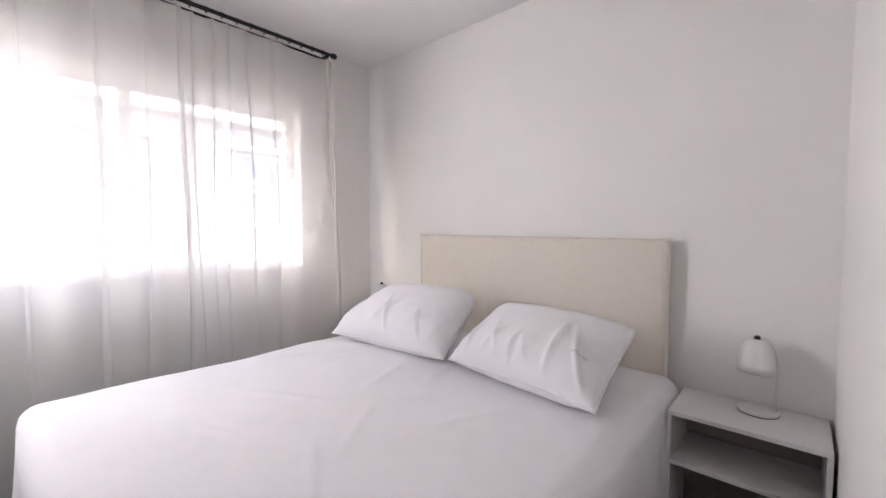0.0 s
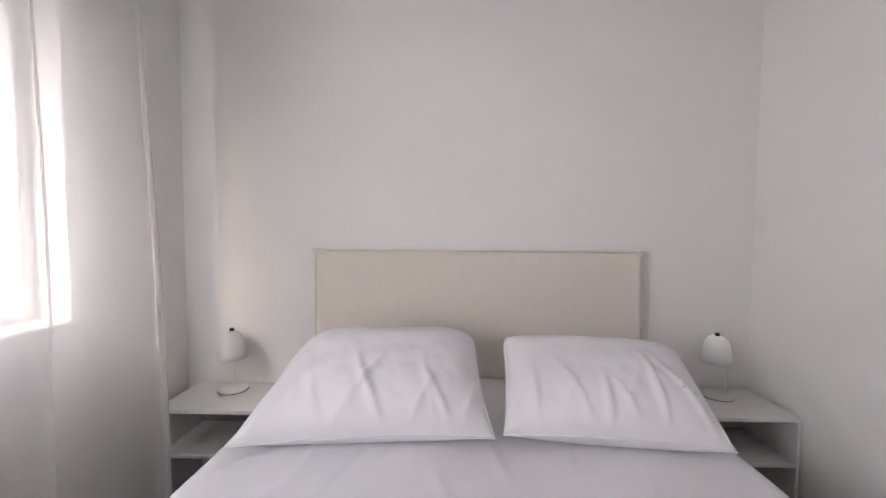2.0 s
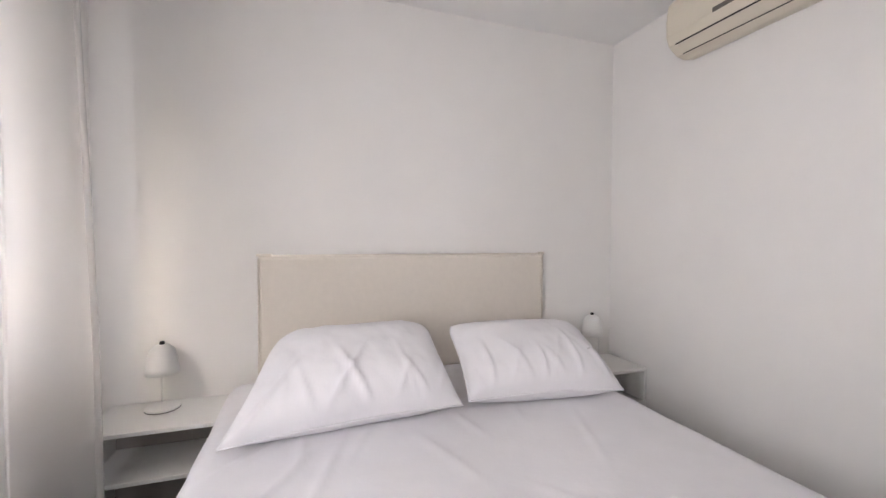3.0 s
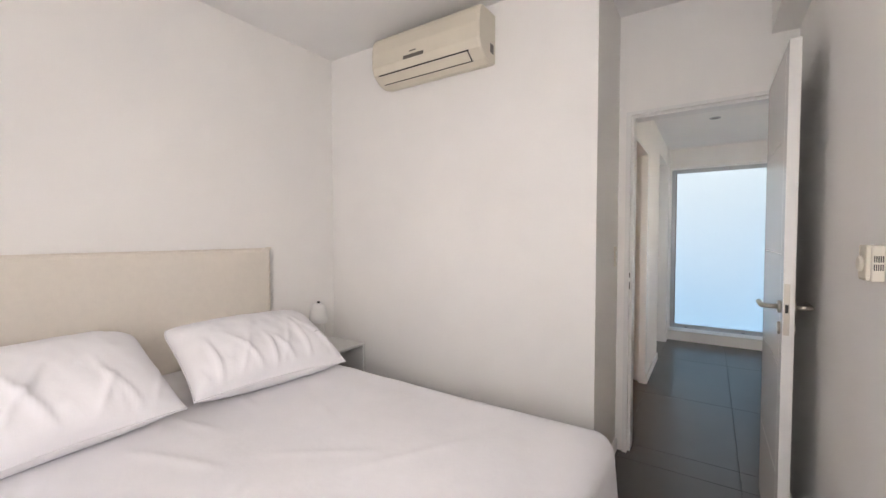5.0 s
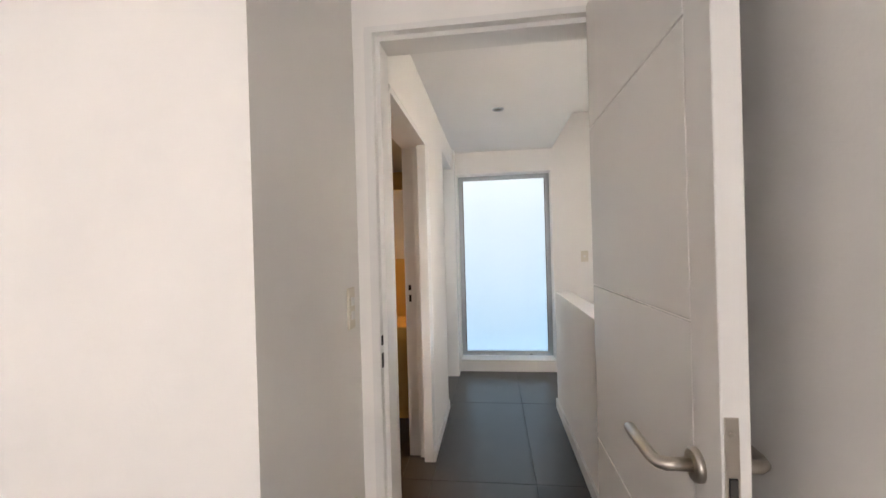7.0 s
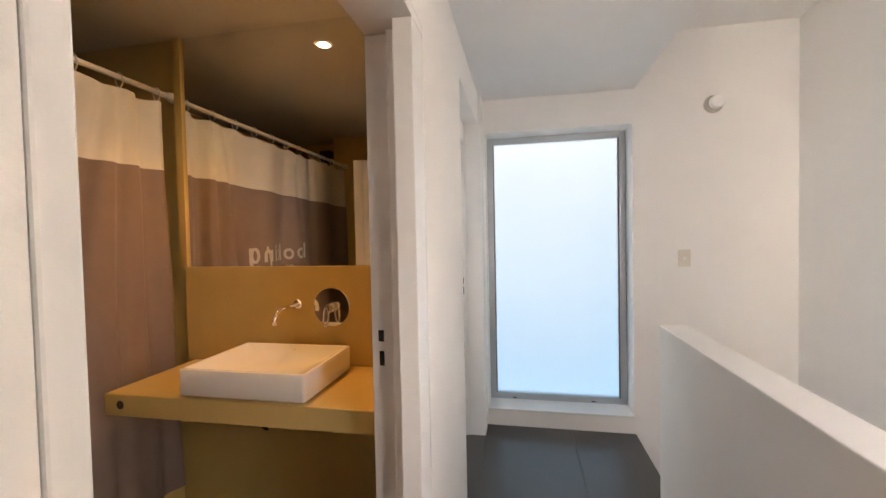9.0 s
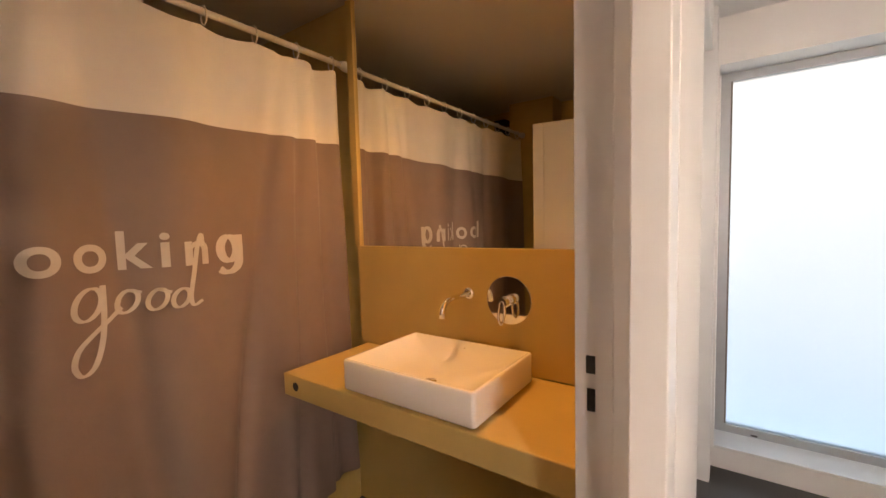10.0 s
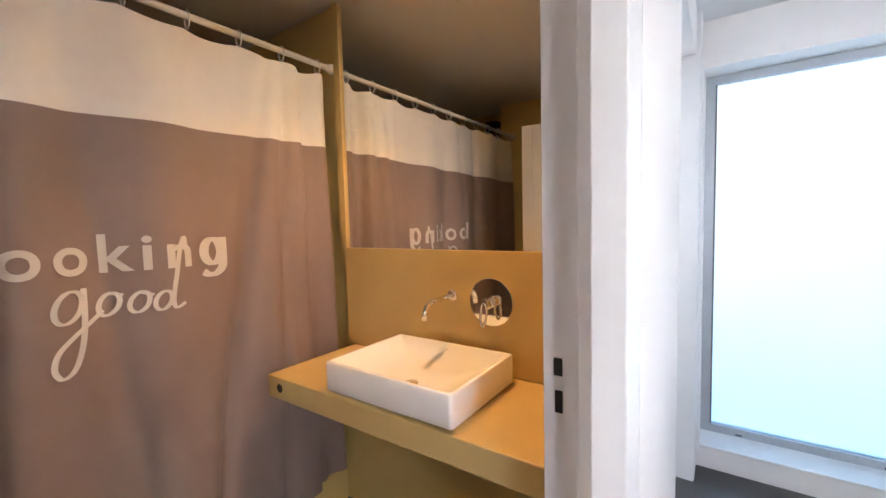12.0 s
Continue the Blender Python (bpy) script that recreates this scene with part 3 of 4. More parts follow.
def air_conditioner():
    a = thing("air_conditioner", "aged cream wall-mounted split air conditioner", "air conditioner", (1.023, 1.155, 2.288))
    L2 = 0.385
    prof = [(0, 0.0), (-0.06, -0.012), (-0.115, 0.0), (-0.17, 0.04), (-0.188, 0.085), (-0.19, 0.17), (-0.18, 0.245), (-0.155, 0.272), (0, 0.275)]
    bm = bmesh.new()
    ys = [-L2, -L2 + 0.012, L2 - 0.012, L2]
    rings = []
    for k, y in enumerate(ys):
        f = 0.965 if k in (0, 3) else 1.0
        rings.append([bm.verts.new((x * f, y, 0.13 + (z - 0.13) * f)) for x, z in prof])
    for a_, b_ in zip(rings, rings[1:]):
        for i in range(len(prof)):
            j = (i + 1) % len(prof)
            bm.faces.new((a_[i], a_[j], b_[j], b_[i]))
    bm.faces.new(rings[0])
    bm.faces.new(rings[-1])
    body = part("body", bm, ACM, a)
    # louvre: outlined flap on the lower front
    def strip(x0, z0, x1, z1, y0, y1, t, off):
        d = Vector((x1 - x0, 0, z1 - z0)).normalized()
        nrm = Vector((d.z, 0, -d.x))
        if nrm.x > 0:
            nrm = -nrm
        b2 = bmesh.new()
        p = [Vector((x0, y0, z0)), Vector((x1, y0, z1)), Vector((x1, y1, z1)), Vector((x0, y1, z0))]
        lo = [b2.verts.new(q + nrm * off) for q in p]
        hi = [b2.verts.new(q + nrm * (off + t)) for q in p]
        b2.faces.new(lo)
        b2.faces.new(hi)
        for i in range(4):
            b2.faces.new((lo[i], lo[(i + 1) % 4], hi[(i + 1) % 4], hi[i]))
        return b2
    part("louvre", strip(-0.118, 0.0025, -0.168, 0.0385, -0.30, 0.33, 0.003, 0.0), ACM, a, "closed cream louvre flap")
    part("slot", strip(-0.166, 0.037, -0.171, 0.0415, -0.31, 0.34, 0.0035, 0.0), DARK, a, "dark slot above the louvre")
    part("slot", strip(-0.113, 0.0, -0.117, 0.002, -0.31, 0.34, 0.0035, 0.0), DARK, a)
    part("slot", strip(-0.117, 0.002, -0.166, 0.037, -0.306, -0.301, 0.0035, 0.0), DARK, a)
    part("display", B((-0.1905, -0.184, -0.02, 0.13, 0.085, 0.107), bevel=0.003), ACG, a, "dark oval display window")
    part("logo_bar", B((-0.1915, -0.188, 0.035, 0.08, 0.121, 0.127)), ACG, a)
    part("end_vent", B((-0.06, -0.02, -L2 - 0.001, -L2 + 0.004, 0.05, 0.10)), ACG, a)


def sheer_curtain(label, y0, y1, seed, pleats, flare=0.0):
    """Thin cloth hanging nearly flat, with a few narrow doubled pleats (place, width)."""
    c = thing("sheer_curtain", label, "curtain", (-1.70, 0, 0), "sheer curtains at the window")
    bm = bmesh.new()
    n, m = 420, 30
    grid = []
    for j in range(m + 1):
        z = 0.02 + (2.495 - 0.02) * j / m
        low = 1 - z / 2.5
        row = []
        for i in range(n + 1):
            u = i / n
            y = y0 + (y1 - y0) * u
            x = 0.016 * math.sin(y * 21 + 2.5 * noise.noise(Vector((y * 2.0, z * 0.25, seed)))) * (0.5 + 0.8 * low)
            x += 0.02 * noise.noise(Vector((y * 4, z * 0.6, seed + 3)))
            yy = y + 0.012 * noise.noise(Vector((y * 4, z * 0.5, seed + 9)))
            for k, (cy, w) in enumerate(pleats):
                cc = cy + 0.035 * low * math.sin(k * 2.3 + seed) + 0.008 * math.sin(z * 3 + k)
                ww = w * (1.6 + 1.2 * low)
                d = (y - cc) / ww
                e = math.exp(-d * d)
                x += (0.034 if k % 2 else 0.026) * e
                yy -= 1.9 * ww * d * e
            row.append(bm.verts.new((x, yy + flare * low * u, z)))
        grid.append(row)
    for j in range(m):
        for i in range(n):
            bm.faces.new((grid[j][i], grid[j][i + 1], grid[j + 1][i + 1], grid[j + 1][i])).smooth = True
    hems = [tube([tuple(grid[k][e].co) for k in range(0, m + 1, 2)], 0.005, 6) for e in (0, n)]
    part("cloth", bm, SHEER, c)
    for hem in hems:
        part("hem", hem, SHEER, c)


def curtain_rod():
    r = thing("curtain_rod", "black metal double curtain rod below the ceiling", "curtain rod", (-1.70, 0.55, 2.545))
    part("rod", tube([(0, -1.14, 0), (0, 1.14, 0)], 0.012, 16), BLACK, r)
    part("rod", tube([(-0.055, -1.10, -0.02), (-0.055, 1.10, -0.02)], 0.008, 12), BLACK, r)
    for y in (-1.14, 1.14):
        part("finial", lathe([(0.012, -0.02), (0.019, -0.014), (0.019, 0.014), (0.012, 0.02)], 18, "y", (0, y, 0)), BLACK, r)
    for y in (-1.05, 0.02, 1.08):
        part("bracket", B((-0.148, 0.012, y - 0.010, y + 0.010, -0.032, -0.012), (-0.148, -0.14, y - 0.02, y + 0.02, -0.06, 0.03), bevel=0.002), BLACK, r)
    for k in range(26):
        y = -1.05 + 2.1 * k / 25
        part("ring", tube([(0.016 * math.cos(a), y, -0.004 + 0.018 * math.sin(a)) for a in [2 * math.pi * q / 12 for q in range(12)]], 0.0025, 6, True), BLACK, r)


bed()
headboard()
lp = pillow("plump white cotton pillow with creases leaning on the headboard", (0, 0, 0), 0.755, 0.47, 0.27, 1.3, (0.24, 0.03, 0.10), False)
lp.matrix_basis = pose(-0.745, 1.555, 0.797, 36, -1.0, 3)
rp = pillow("white cotton pillow with a small printed tag", (0, 0, 0), 0.71, 0.475, 0.25, 4.1, (0.0, 0.02, 0.04), True)
rp.matrix_basis = pose(0.062, 1.57, 0.780, 28, 1.0, -5)
nightstand("white lacquered nightstand with an open shelf by the inner wall", (0.768, 1.957, 0))
nightstand("white lacquered nightstand with an open shelf by the curtain", (-1.535, 1.957, 0))
table_lamp("white metal table lamp with a bell shade by the inner wall", (0.80, 2.02, 0.555), 0.25)
table_lamp("white metal table lamp with a bell shade by the curtain", (-1.553, 2.02, 0.555), 1.9)
air_conditioner()
sheer_curtain("long white sheer curtain over the window", -0.56, 0.77, 2.0, ((-0.35, 0.02), (-0.12, 0.016), (0.07, 0.014), (0.33, 0.03), (0.55, 0.011), (0.70, 0.024)))
sheer_curtain("long white sheer curtain drawn towards the bed wall", 0.71, 1.68, 7.0, ((0.76, 0.016), (0.86, 0.014), (0.95, 0.009), (1.05, 0.018), (1.22, 0.009), (1.63, 0.022)), 0.10)
curtain_rod()


def thermostat():
    t = thing("thermostat", "cream wall-mounted thermostat with a dial and vents", "thermostat", (0.343, -0.609, 1.256))
    part("housing", B((-0.035, 0.022, 0.0, 0.024, -0.044, 0.044), bevel=0.004), CREAM, t)
    part("cover", B((-0.032, 0.030, 0.024, 0.033, -0.042, 0.044), bevel=0.008), ACM, t, "rounded cream cover")
    part("dial", lathe([(0.020, 0.032), (0.020, 0.037), (0.015, 0.040)], 28, "y", (0.004, 0, -0.002)), CREAM, t)
    for k in range(5):
        for z in (-0.017, 0.003):
            part("vent_slot", B((-0.0357, -0.033, 0.004 + 0.0036 * k, 0.006 + 0.0036 * k, z, z + 0.015)), DARK, t)


def wall_switch(label, m, w=0.055, h=0.10, keys=1):
    s = thing("light_switch", label, "light switch")
    part("plate", B((-w / 2, w / 2, 0, 0.008, -h / 2, h / 2), bevel=0.003), CREAM, s)
    for k in range(keys):
        z = (k - (keys - 1) / 2) * 0.04
        part("rocker", B((-0.011, 0.011, 0.008, 0.0125, z - 0.012, z + 0.012), bevel=0.002), LACQ, s)
    s.matrix_basis = m
    return s


thermostat()
wall_switch("white wall switch with two rockers beside the bedroom door", pose(1.49, 0.2095, 1.20, 0, 0, 180), 0.05, 0.12, 2)
wall_switch("cream wall switch beside the frosted window", pose(4.7925, -1.172, 1.239, 0, 0, 90), 0.075, 0.115, 1)


# ---- corridor ----
def downlight(label, at, lit):
    d = thing("downlight", label, "ceiling lamp", at)
    part("ring", lathe([(0.030, -0.001), (0.031, -0.006), (0.041, -0.005), (0.046, 0.0)], 36), ALU if not lit else TRIM, d)
    part("bulb", lathe([(0.029, -0.0015), (0.020, -0.003), (0.0, -0.0035)], 28), BULB if lit else ACG, d)


downlight("round recessed downlight in the corridor ceiling, switched off", (3.45, -0.275, CC), False)
wl = thing("wall_lamp", "small round white wall lamp in the stairwell", "wall lamp", (4.7925, -1.35, 2.26))
part("rose", lathe([(0.058, 0), (0.058, -0.012), (0.046, -0.020)], 28, "x"), STEEL, wl, "grey metal rose")
part("head", lathe([(0.028, -0.018), (0.042, -0.04), (0.045, -0.075), (0.038, -0.085)], 28, "x"), LACQ, wl)

# ---- bathroom ----
CT, CBt = 0.828, 0.742
structure("mirror", B((3.536, 3.5475, 0.374, 1.56, 1.292, BC - 0.004)), MIRROR, "large frameless wall mirror above the washbasin", "mirror")
structure("splashback", B((3.524, 3.5475, 0.374, 1.575, CT + 0.001, 1.29), bevel=0.002), MICRO, "ochre microcement splashback", "splashback")
structure("mirror_reveal", B((3.524, 3.5475, 1.561, 1.60, 1.2905, BC - 0.004)), MICRO, "ochre microcement edge beside the mirror", "wall")

ct = thing("vanity_counter", "ochre microcement washbasin counter with a thick front edge", "counter", (3.07, 0.95, 0))
part("slab", B((0.0, 0.4525, -0.575, 0.58, CBt, CT), bevel=0.004), MICRO, ct)
part("towel_hole", lathe([(0.017, -0.0015), (0.015, 0.0005)], 24, "x", (0, 0.505, 0.787)), DARK, ct, "round dark hole in the front edge")


def basin():
    b = thing("washbasin", "white rectangular ceramic vessel basin on the counter", "washbasin", (3.28, 0.938, CT))
    hx, hy, H, wall = 0.198, 0.262, 0.107, 0.012
    part("plinth", B((-hx + 0.02, hx - 0.02, -hy + 0.02, hy - 0.02, 0.0, 0.004)), DARK, b)
    bm = bmesh.new()
    n = 24

    def ring(x, y, z, r):
        pts = []
        for cx, cy, a0 in ((x - r, y - r, 0), (-x + r, y - r, 90), (-x + r, -y + r, 180), (x - r, -y + r, 270)):
            for k in range(6):
                a = radians(a0 + 18 * k)
                pts.append(bm.verts.new((cx + r * math.cos(a), cy + r * math.sin(a), z)))
        return pts
    rings = [ring(hx - 0.004, hy - 0.004, 0.004, 0.012), ring(hx, hy, 0.010, 0.014), ring(hx, hy, H - 0.004, 0.014), ring(hx - 0.003, hy - 0.003, H, 0.012),
             ring(hx - wall, hy - wall, H, 0.010), ring(hx - wall - 0.004, hy - wall - 0.004, H - 0.006, 0.010), ring(hx - 0.05, hy - 0.06, H - 0.042, 0.05),
             ring(hx - 0.11, hy - 0.14, H - 0.058, 0.05), ring(0.03, 0.03, H - 0.066, 0.02)]
    for a, c in zip(rings, rings[1:]):
        for i in range(n):
            bm.faces.new((a[i], a[(i + 1) % n], c[(i + 1) % n], c[i])).smooth = True
    bm.faces.new(rings[0])
    bm.faces.new(rings[-1])
    part("bowl", bm, CERAM, b)
    part("drain", lathe([(0.024, 0.0), (0.022, 0.004), (0.0, 0.0055)], 28, "z", (-0.075, -0.02, H - 0.061)), CHROME, b, "chrome drain")
    part("overflow", lathe([(0.010, 0.0), (0.009, -0.002)], 20, "x", (hx - 0.028, 0, H - 0.028)), CHROME, b)


basin()

sp = thing("spout", "chrome wall-mounted basin spout", "tap", (3.524, 0.957, 1.112))
part("rose", lathe([(0.024, 0), (0.024, -0.007), (0.013, -0.010)], 32, "x"), CHROME, sp)
part("pipe", tube([(-0.005, 0, 0), (-0.125, 0, 0), (-0.150, 0, -0.004), (-0.172, 0, -0.016), (-0.184, 0, -0.035), (-0.188, 0, -0.062)], 0.0105, 16), CHROME, sp)
mx = thing("mixer", "round chrome wall mixer plate with a loop lever", "tap", (3.524, 0.785, 1.10))
part("plate", lathe([(0.091, 0), (0.091, -0.004), (0.088, -0.006)], 56, "x"), CHROME, mx)
part("cylinder", lathe([(0.021, -0.006), (0.021, -0.045), (0.018, -0.052), (0.018, -0.060)], 32, "x"), CHROME, mx)
loop = []
for k in range(24):
    a = 2 * math.pi * k / 24
    loop.append((-0.056 - 0.012 * (0.5 - 0.5 * math.sin(a)), 0.012 * math.cos(a), -0.035 + 0.042 * math.sin(a)))
part("lever", tube(loop, 0.0045, 10, True), CHROME, mx, "chrome loop lever")

tr = thing("sink_trap", "short chrome waste pipe under the washbasin counter", "pipe", (3.20, 0.93, CBt))
part("pipe", tube([(0, 0, 0), (0, 0, -0.05), (0.02, 0, -0.075), (0.06, 0, -0.085), (0.345, 0, -0.085)], 0.016, 14), CHROME, tr)
downlight("round lit recessed downlight over the washbasin", (3.31, 0.91, BC), True)


def shower_y(x, z):
    """Place of the shower curtain's cloth."""
    low = 1 - z / 2.1
    y = 0.028 * math.sin(x * 15 + 1.5 * noise.noise(Vector((x * 1.5, z * 0.4, 2)))) * (0.35 + 0.9 * low)
    y += 0.018 * noise.noise(Vector((x * 4.0 + z * 1.3, z * 0.8, 5))) + 0.012 * math.sin(x * 41 + z * 0.7) * max(0, (x - 2.95) * 1.8)
    y += 0.03 * max(0, (x - 3.1)) * math.sin(x * 50 + z)
    y -= 0.05 * low * low
    for cx, tilt, wd, d in ((2.16, 0.02, 0.035, 0.05), (2.62, -0.10, 0.04, 0.018), (2.87, 0.06, 0.05, 0.010), (3.05, 0.16, 0.03, 0.04), (3.22, 0.05, 0.02, 0.03), (3.36, 0.0, 0.02, 0.03), (2.36, 0.05, 0.04, 0.025)):
        y += d * (0.35 + low) * math.exp(-((x - cx - tilt * (z - 1.2)) / wd) ** 2)
    return y


def shower_curtain():
    c = thing("shower_curtain", "taupe shower curtain with a white band, printed looking good", "shower curtain", (0, 1.625, 0))
    x0, x1 = 1.56, 3.49

    def band(x):
        """Height of the seam under the white band."""
        return 1.745 + 0.017 * (x - 2.2)

    def cloth(z0, rows):
        bm = bmesh.new()
        n = 200
        g = []
        for j in range(rows + 1):
            row = []
            for i in range(n + 1):
                x = x0 + (x1 - x0) * i / n
                top = 2.098 - 0.013 * abs(math.sin(math.pi * (x - x0) / 0.19))
                hem = 0.20 + 0.02 * math.sin(x * 9)
                a, b = (band(x) if z0 else hem), (top if z0 else band(x))
                z = a + (b - a) * j / rows
                row.append(bm.verts.new((x, shower_y(x, z), z)))
            g.append(row)
        for j in range(rows):
            for i in range(n):
                bm.faces.new((g[j][i], g[j][i + 1], g[j + 1][i + 1], g[j + 1][i])).smooth = True
        return bm
    part("cloth", cloth(False, 40), SHOWER, c, "taupe polyester cloth")
    part("band", cloth(True, 10), SHOWER_W, c, "white top band")

    def letter(body, size, x, z, sx, bold, name):
        cu = bpy.data.curves.new(name, "FONT")
        cu.body = body
        cu.size = size
        cu.offset = bold
        ob = bpy.data.objects.new(name, cu)
        scene.collection.objects.link(ob)
        bpy.context.view_layer.update()
        me = bpy.data.meshes.new_from_object(ob)
        bpy.data.objects.remove(ob)
        bm = bmesh.new()
        bm.from_mesh(me)
        for _ in range(4):
            bmesh.ops.triangulate(bm, faces=bm.faces[:])
            bmesh.ops.subdivide_edges(bm, edges=[e for e in bm.edges if e.calc_length() > 0.014], cuts=1)
        bmesh.ops.triangulate(bm, faces=bm.faces[:])
        lo = min(v.co.x for v in bm.verts)
        w = max(v.co.x for v in bm.verts) - lo
        for v in bm.verts:
            px, pz = x + (v.co.x - lo) * sx / w, z + v.co.y
            v.co = (px, shower_y(px, pz) - 0.0035, pz)
        me2 = bpy.data.meshes.new(name)
        bm.to_mesh(me2)
        bm.free()
        me2.materials.append(PRINT)
        o = new(name, me2)
        o.parent = c
    for ch, lx, lw in (("l", 2.333, 0.028), ("o", 2.388, 0.088), ("o", 2.503, 0.082), ("k", 2.612, 0.082), ("i", 2.715, 0.026), ("n", 2.780, 0.078)):
        letter(ch, 0.165, lx, 1.280 - 0.012 * (lx - 2.33), lw, 0.003, "letter")

    # flowing script word
    def script(points, r=0.0064):
        ps = []
        for a, b, cc, d in zip([points[0]] + points[:-2], points[:-1], points[1:], points[2:] + [points[-1]]):
            for k in range(6):
                t = k / 6
                q = [0.5 * (2 * b[i] + (cc[i] - a[i]) * t + (2 * a[i] - 5 * b[i] + 4 * cc[i] - d[i]) * t * t + (3 * b[i] - a[i] - 3 * cc[i] + d[i]) * t ** 3) for i in (0, 1)]
                ps.append(q)
        ps.append(points[-1])
        bm = bmesh.new()
        prev = None
        for i, (px, pz) in enumerate(ps):
            px -= 0.038
            a, b = ps[max(i - 1, 0)], ps[min(i + 1, len(ps) - 1)]
            dx, dz = b[0] - a[0], b[1] - a[1]
            ln = math.hypot(dx, dz) or 1
            wd = r * (0.55 + 0.6 * abs(dz) / ln)
            ex, ez = -dz / ln * wd, dx / ln * wd
            pair = [bm.verts.new((px + s * ex, shower_y(px, pz) - 0.0045, pz + s * ez)) for s in (1, -1)]
            if prev:
                bm.faces.new((prev[0], prev[1], pair[1], pair[0]))
            prev = pair
        part("script_letter", bm, PRINT, c)

    def o_loop(cx, cz, rx, rz):
        return [(cx + rx * math.cos(a) + 0.25 * rz * math.sin(a), cz + rz * math.sin(a)) for a in [radians(70 + 30 * k) for k in range(14)]]
    # last letter of the upper word: a round bowl with a hooked tail
    script([(2.974 + 0.031 * math.cos(a), 1.318 + 0.043 * math.sin(a)) for a in [radians(30 * k) for k in range(14)]], 0.014)
    script([(3.012, 1.368), (3.012, 1.30), (3.008, 1.258), (2.985, 1.236), (2.958, 1.234), (2.938, 1.246)], 0.014)
    script(o_loop(2.565, 1.185, 0.032, 0.045))
    script([(2.605, 1.235), (2.602, 1.15), (2.592, 1.07), (2.570, 1.005), (2.540, 0.985), (2.523, 1.015), (2.535, 1.06), (2.575, 1.10), (2.62, 1.135), (2.65, 1.16)])
    script(o_loop(2.665, 1.175, 0.025, 0.034) + [(2.70, 1.20)])
    script(o_loop(2.738, 1.172, 0.024, 0.032) + [(2.775, 1.19)])
    script(o_loop(2.800, 1.168, 0.022, 0.030))
    script([(2.875, 1.335), (2.872, 1.375), (2.856, 1.33), (2.842, 1.25), (2.828, 1.17), (2.835, 1.138), (2.865, 1.15)])

    rod_z = 2.14
    for k in range(11):
        x = 1.62 + 0.183 * k
        part("ring", tube([(x, 0.019 * math.cos(a), rod_z - 0.012 + 0.032 * math.sin(a)) for a in [2 * math.pi * q / 16 for q in range(16)]], 0.0028, 6, True), LACQ, c)


shower_curtain()
rod = thing("shower_rod", "white shower curtain rod between the bathroom walls", "curtain rod", (0, 1.625, 2.14))
part("rod", tube([(1.504, 0, 0), (3.524, 0, 0)], 0.0125, 16), LACQ, rod)
part("flange", lathe([(0.024, 3.5475), (0.024, 3.53), (0.016, 3.50)], 24, "x"), LACQ, rod)
part("flange", lathe([(0.024, 1.5005), (0.024, 1.518), (0.016, 1.545)], 24, "x"), LACQ, rod)

structure("bathtub", B((1.283, 3.5475, 1.645, 1.74, -0.1, 0.17), (1.283, 3.5475, 1.74, 2.449, -0.1, 0.12), bevel=0.01), MICRO, "ochre microcement shower kerb and tray", "shower tray")
spk = thing("speaker_box", "small black box under the bathroom ceiling", "vent", (1.40, 1.90, 2.27))
part("case", B((-0.11, 0.0, -0.06, 0.06, -0.07, 0.07), bevel=0.006), DARK, spk)

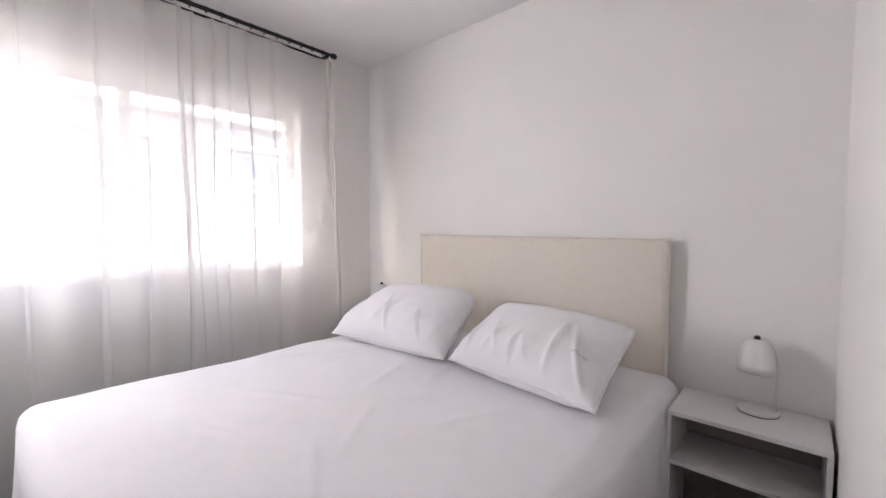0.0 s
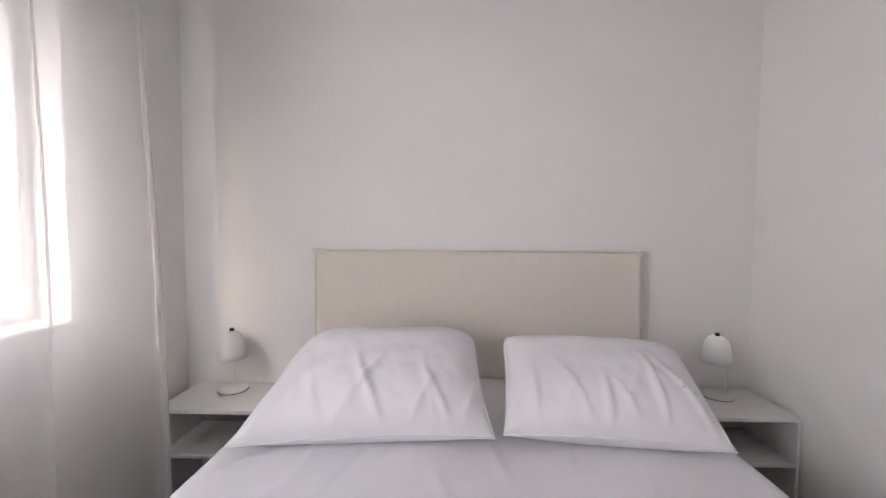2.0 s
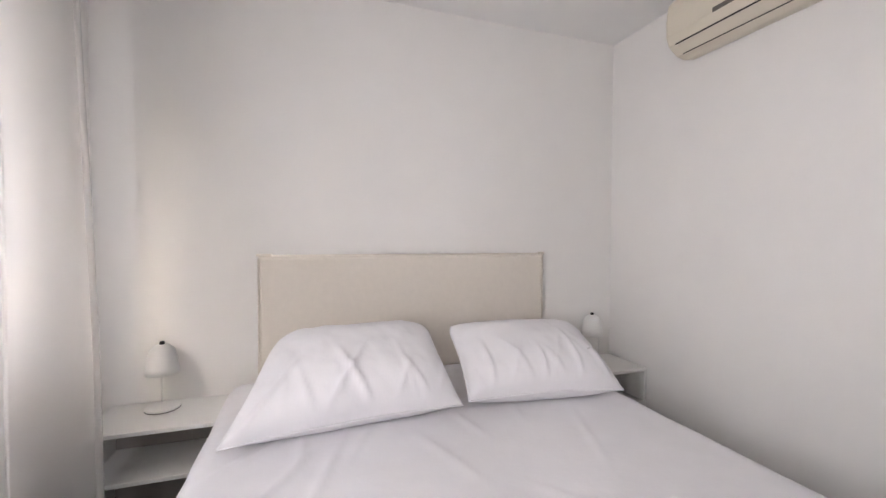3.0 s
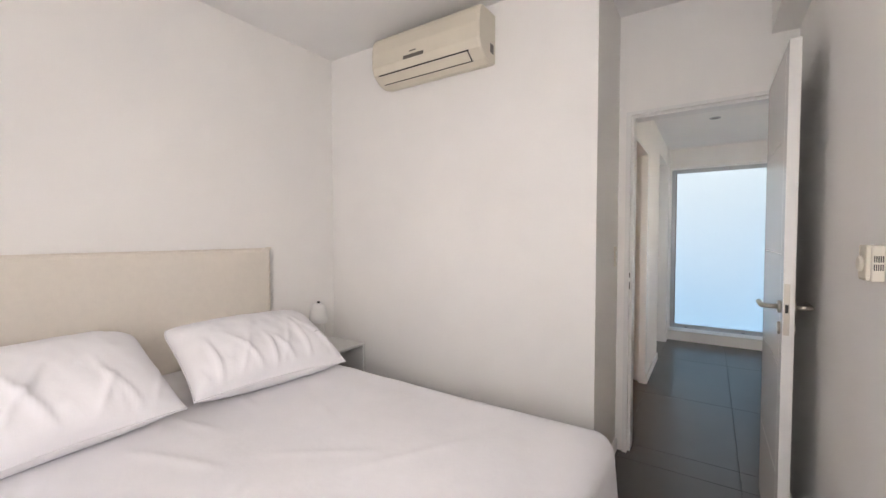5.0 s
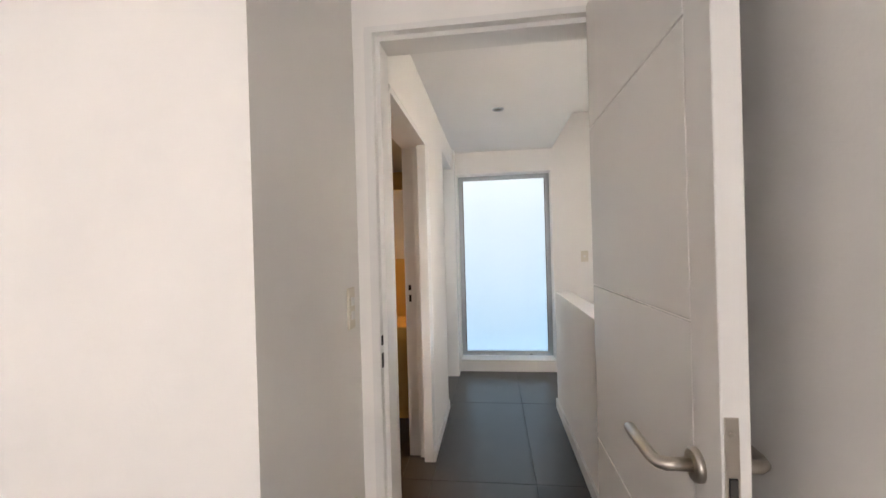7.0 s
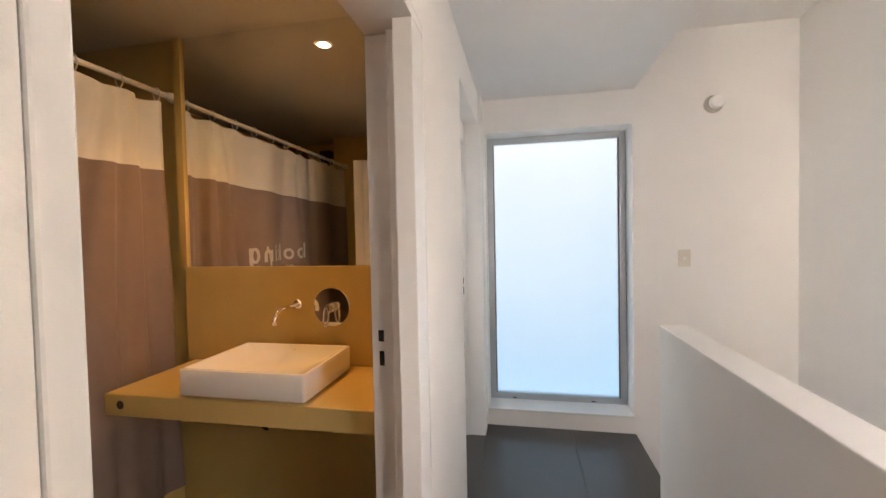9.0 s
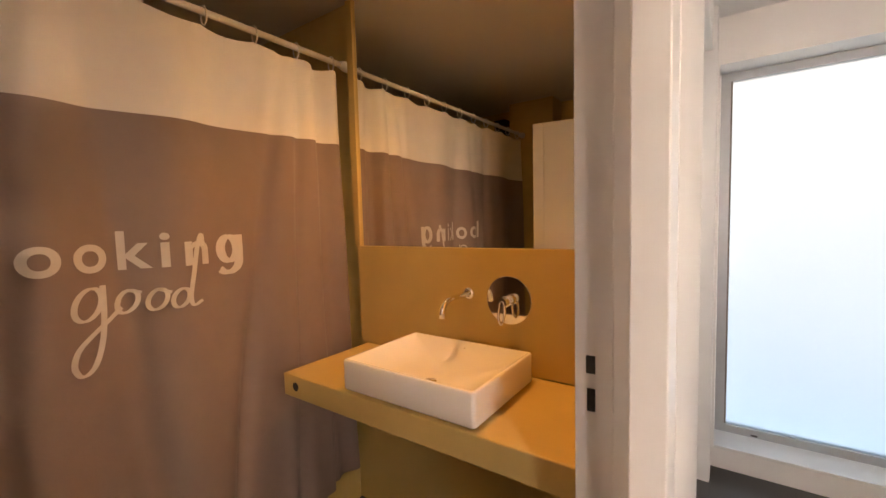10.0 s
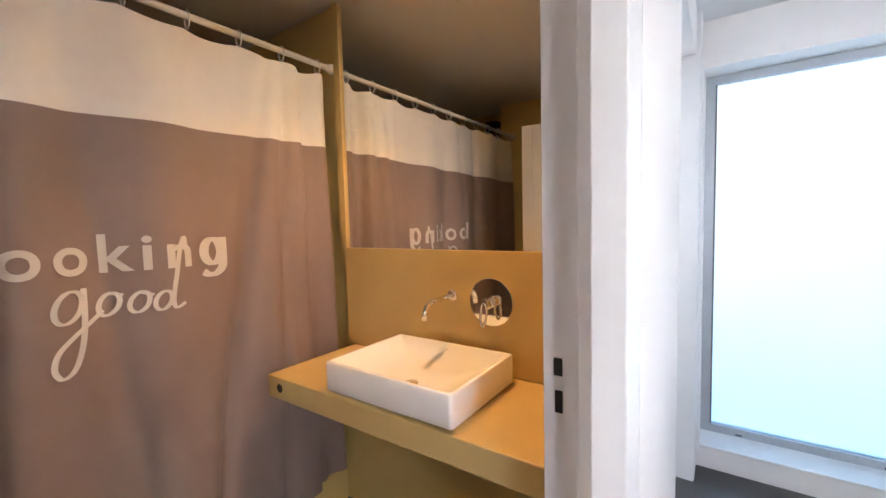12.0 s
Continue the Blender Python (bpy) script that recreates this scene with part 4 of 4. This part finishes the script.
# ---- outside the bedroom window ----
def house():
    h = thing("apartment_building", "pale rendered apartment building with balconies across the street", "building", (-8.5, 0.5, -3.0))
    part("wall", B((-6, 0, -11, 14, 0, 10.5)), FACADE, h)
    for j in range(3):
        z = 1.3 + 3.0 * j
        part("ledge", B((0.0, 0.22, -11, 14, z - 0.75, z - 0.55), bevel=0.02), TRIM, h)
        for k in range(7):
            y = -8.6 + 3.1 * k
            w = part("window", B((0.0, 0.06, y - 0.72, y + 0.72, z, z + 0.07), (0.0, 0.06, y - 0.72, y + 0.72, z + 1.58, z + 1.65), (0.0, 0.06, y - 0.72, y - 0.65, z + 0.07, z + 1.58),
                                 (0.0, 0.06, y + 0.65, y + 0.72, z + 0.07, z + 1.58), (0.0, 0.06, y - 0.03, y + 0.03, z + 0.07, z + 1.58), (0.0, 0.05, y - 0.65, y + 0.65, z + 0.80, z + 0.84)), TRIM, h)
            part("pane", B((0.0, 0.02, y - 0.65, y + 0.65, z + 0.07, z + 1.58)), FACADE_D, w)
            part("lintel", B((0.0, 0.14, y - 0.85, y + 0.85, z + 1.70, z + 1.82), bevel=0.01), TRIM, w)
    b = part("balcony", B((0.0, 1.1, -3.2, 0.75, 3.75, 3.93), bevel=0.02), TRIM, h, "white balcony slab")
    part("railing_panel", B((1.02, 1.06, -3.2, 0.75, 3.98, 5.0)), BACKP, b, "grey balcony railing panel")
    part("handrail", B((1.0, 1.08, -3.2, 0.77, 5.0, 5.06), bevel=0.01), TRIM, b)
    part("roof", B((-6.2, 0.3, -11.2, 14.2, 10.5, 10.8)), FACADE, h)


house()
structure("ground", B((-400, 400, -400, 400, -3.2, -3.0)), mat("asphalt", (0.05, 0.05, 0.052), 0.9, scale=3, amount=0.2), "grey street ground far below", "ground")

# ---- floors, tile by tile ----
def tiled_floor(name, label, x0, x1, y0, y1, ox, oy, w, d):
    fl = structure(name, B((x0, x1, y0, y1, -0.12, -0.004)), GROUT, label, "floor")
    cache = {}
    i0, i1 = math.floor((x0 - ox) / w), math.ceil((x1 - ox) / w)
    j0, j1 = math.floor((y0 - oy) / d), math.ceil((y1 - oy) / d)
    for i in range(i0, i1):
        for j in range(j0, j1):
            a, b = max(x0, ox + i * w) + 0.0012, min(x1, ox + (i + 1) * w) - 0.0012
            c, e = max(y0, oy + j * d) + 0.0012, min(y1, oy + (j + 1) * d) - 0.0012
            if b - a < 0.01 or e - c < 0.01:
                continue
            key = (round(b - a, 3), round(e - c, 3))
            if key not in cache:
                bm = B((0, b - a, 0, e - c, -0.01, 0.0))
                bmesh.ops.bevel(bm, geom=[q for q in bm.edges if all(v.co.z > -0.001 for v in q.verts)], offset=0.001, segments=1, affect='EDGES')
                me = bpy.data.meshes.new("floor_tile")
                bm.to_mesh(me)
                bm.free()
                me.materials.append(TILE)
                cache[key] = me
            t = new("floor_tile", cache[key])
            t.location = (a, c, 0)
            t.parent = fl
    return fl


tiled_floor("floor", "grey floor tiles in the bedroom", -1.85, 1.70, -0.61, 2.13, 0.3, -0.42, 1.2, 0.6)
tiled_floor("floor_corridor", "grey floor tiles along the corridor", 1.70, 4.793, -0.86, 0.37, 0.3, -0.42, 1.2, 0.6)
tiled_floor("floor_bathroom", "dark grey floor tiles in the bathroom", 1.28, 3.548, 0.37, 1.645, 0.3, 0.18, 1.2, 0.6)
tiled_floor("floor_room", "grey floor tiles in the neighbouring room", 3.66, 5.2, 0.37, 2.4, 0.3, 0.18, 1.2, 0.6)
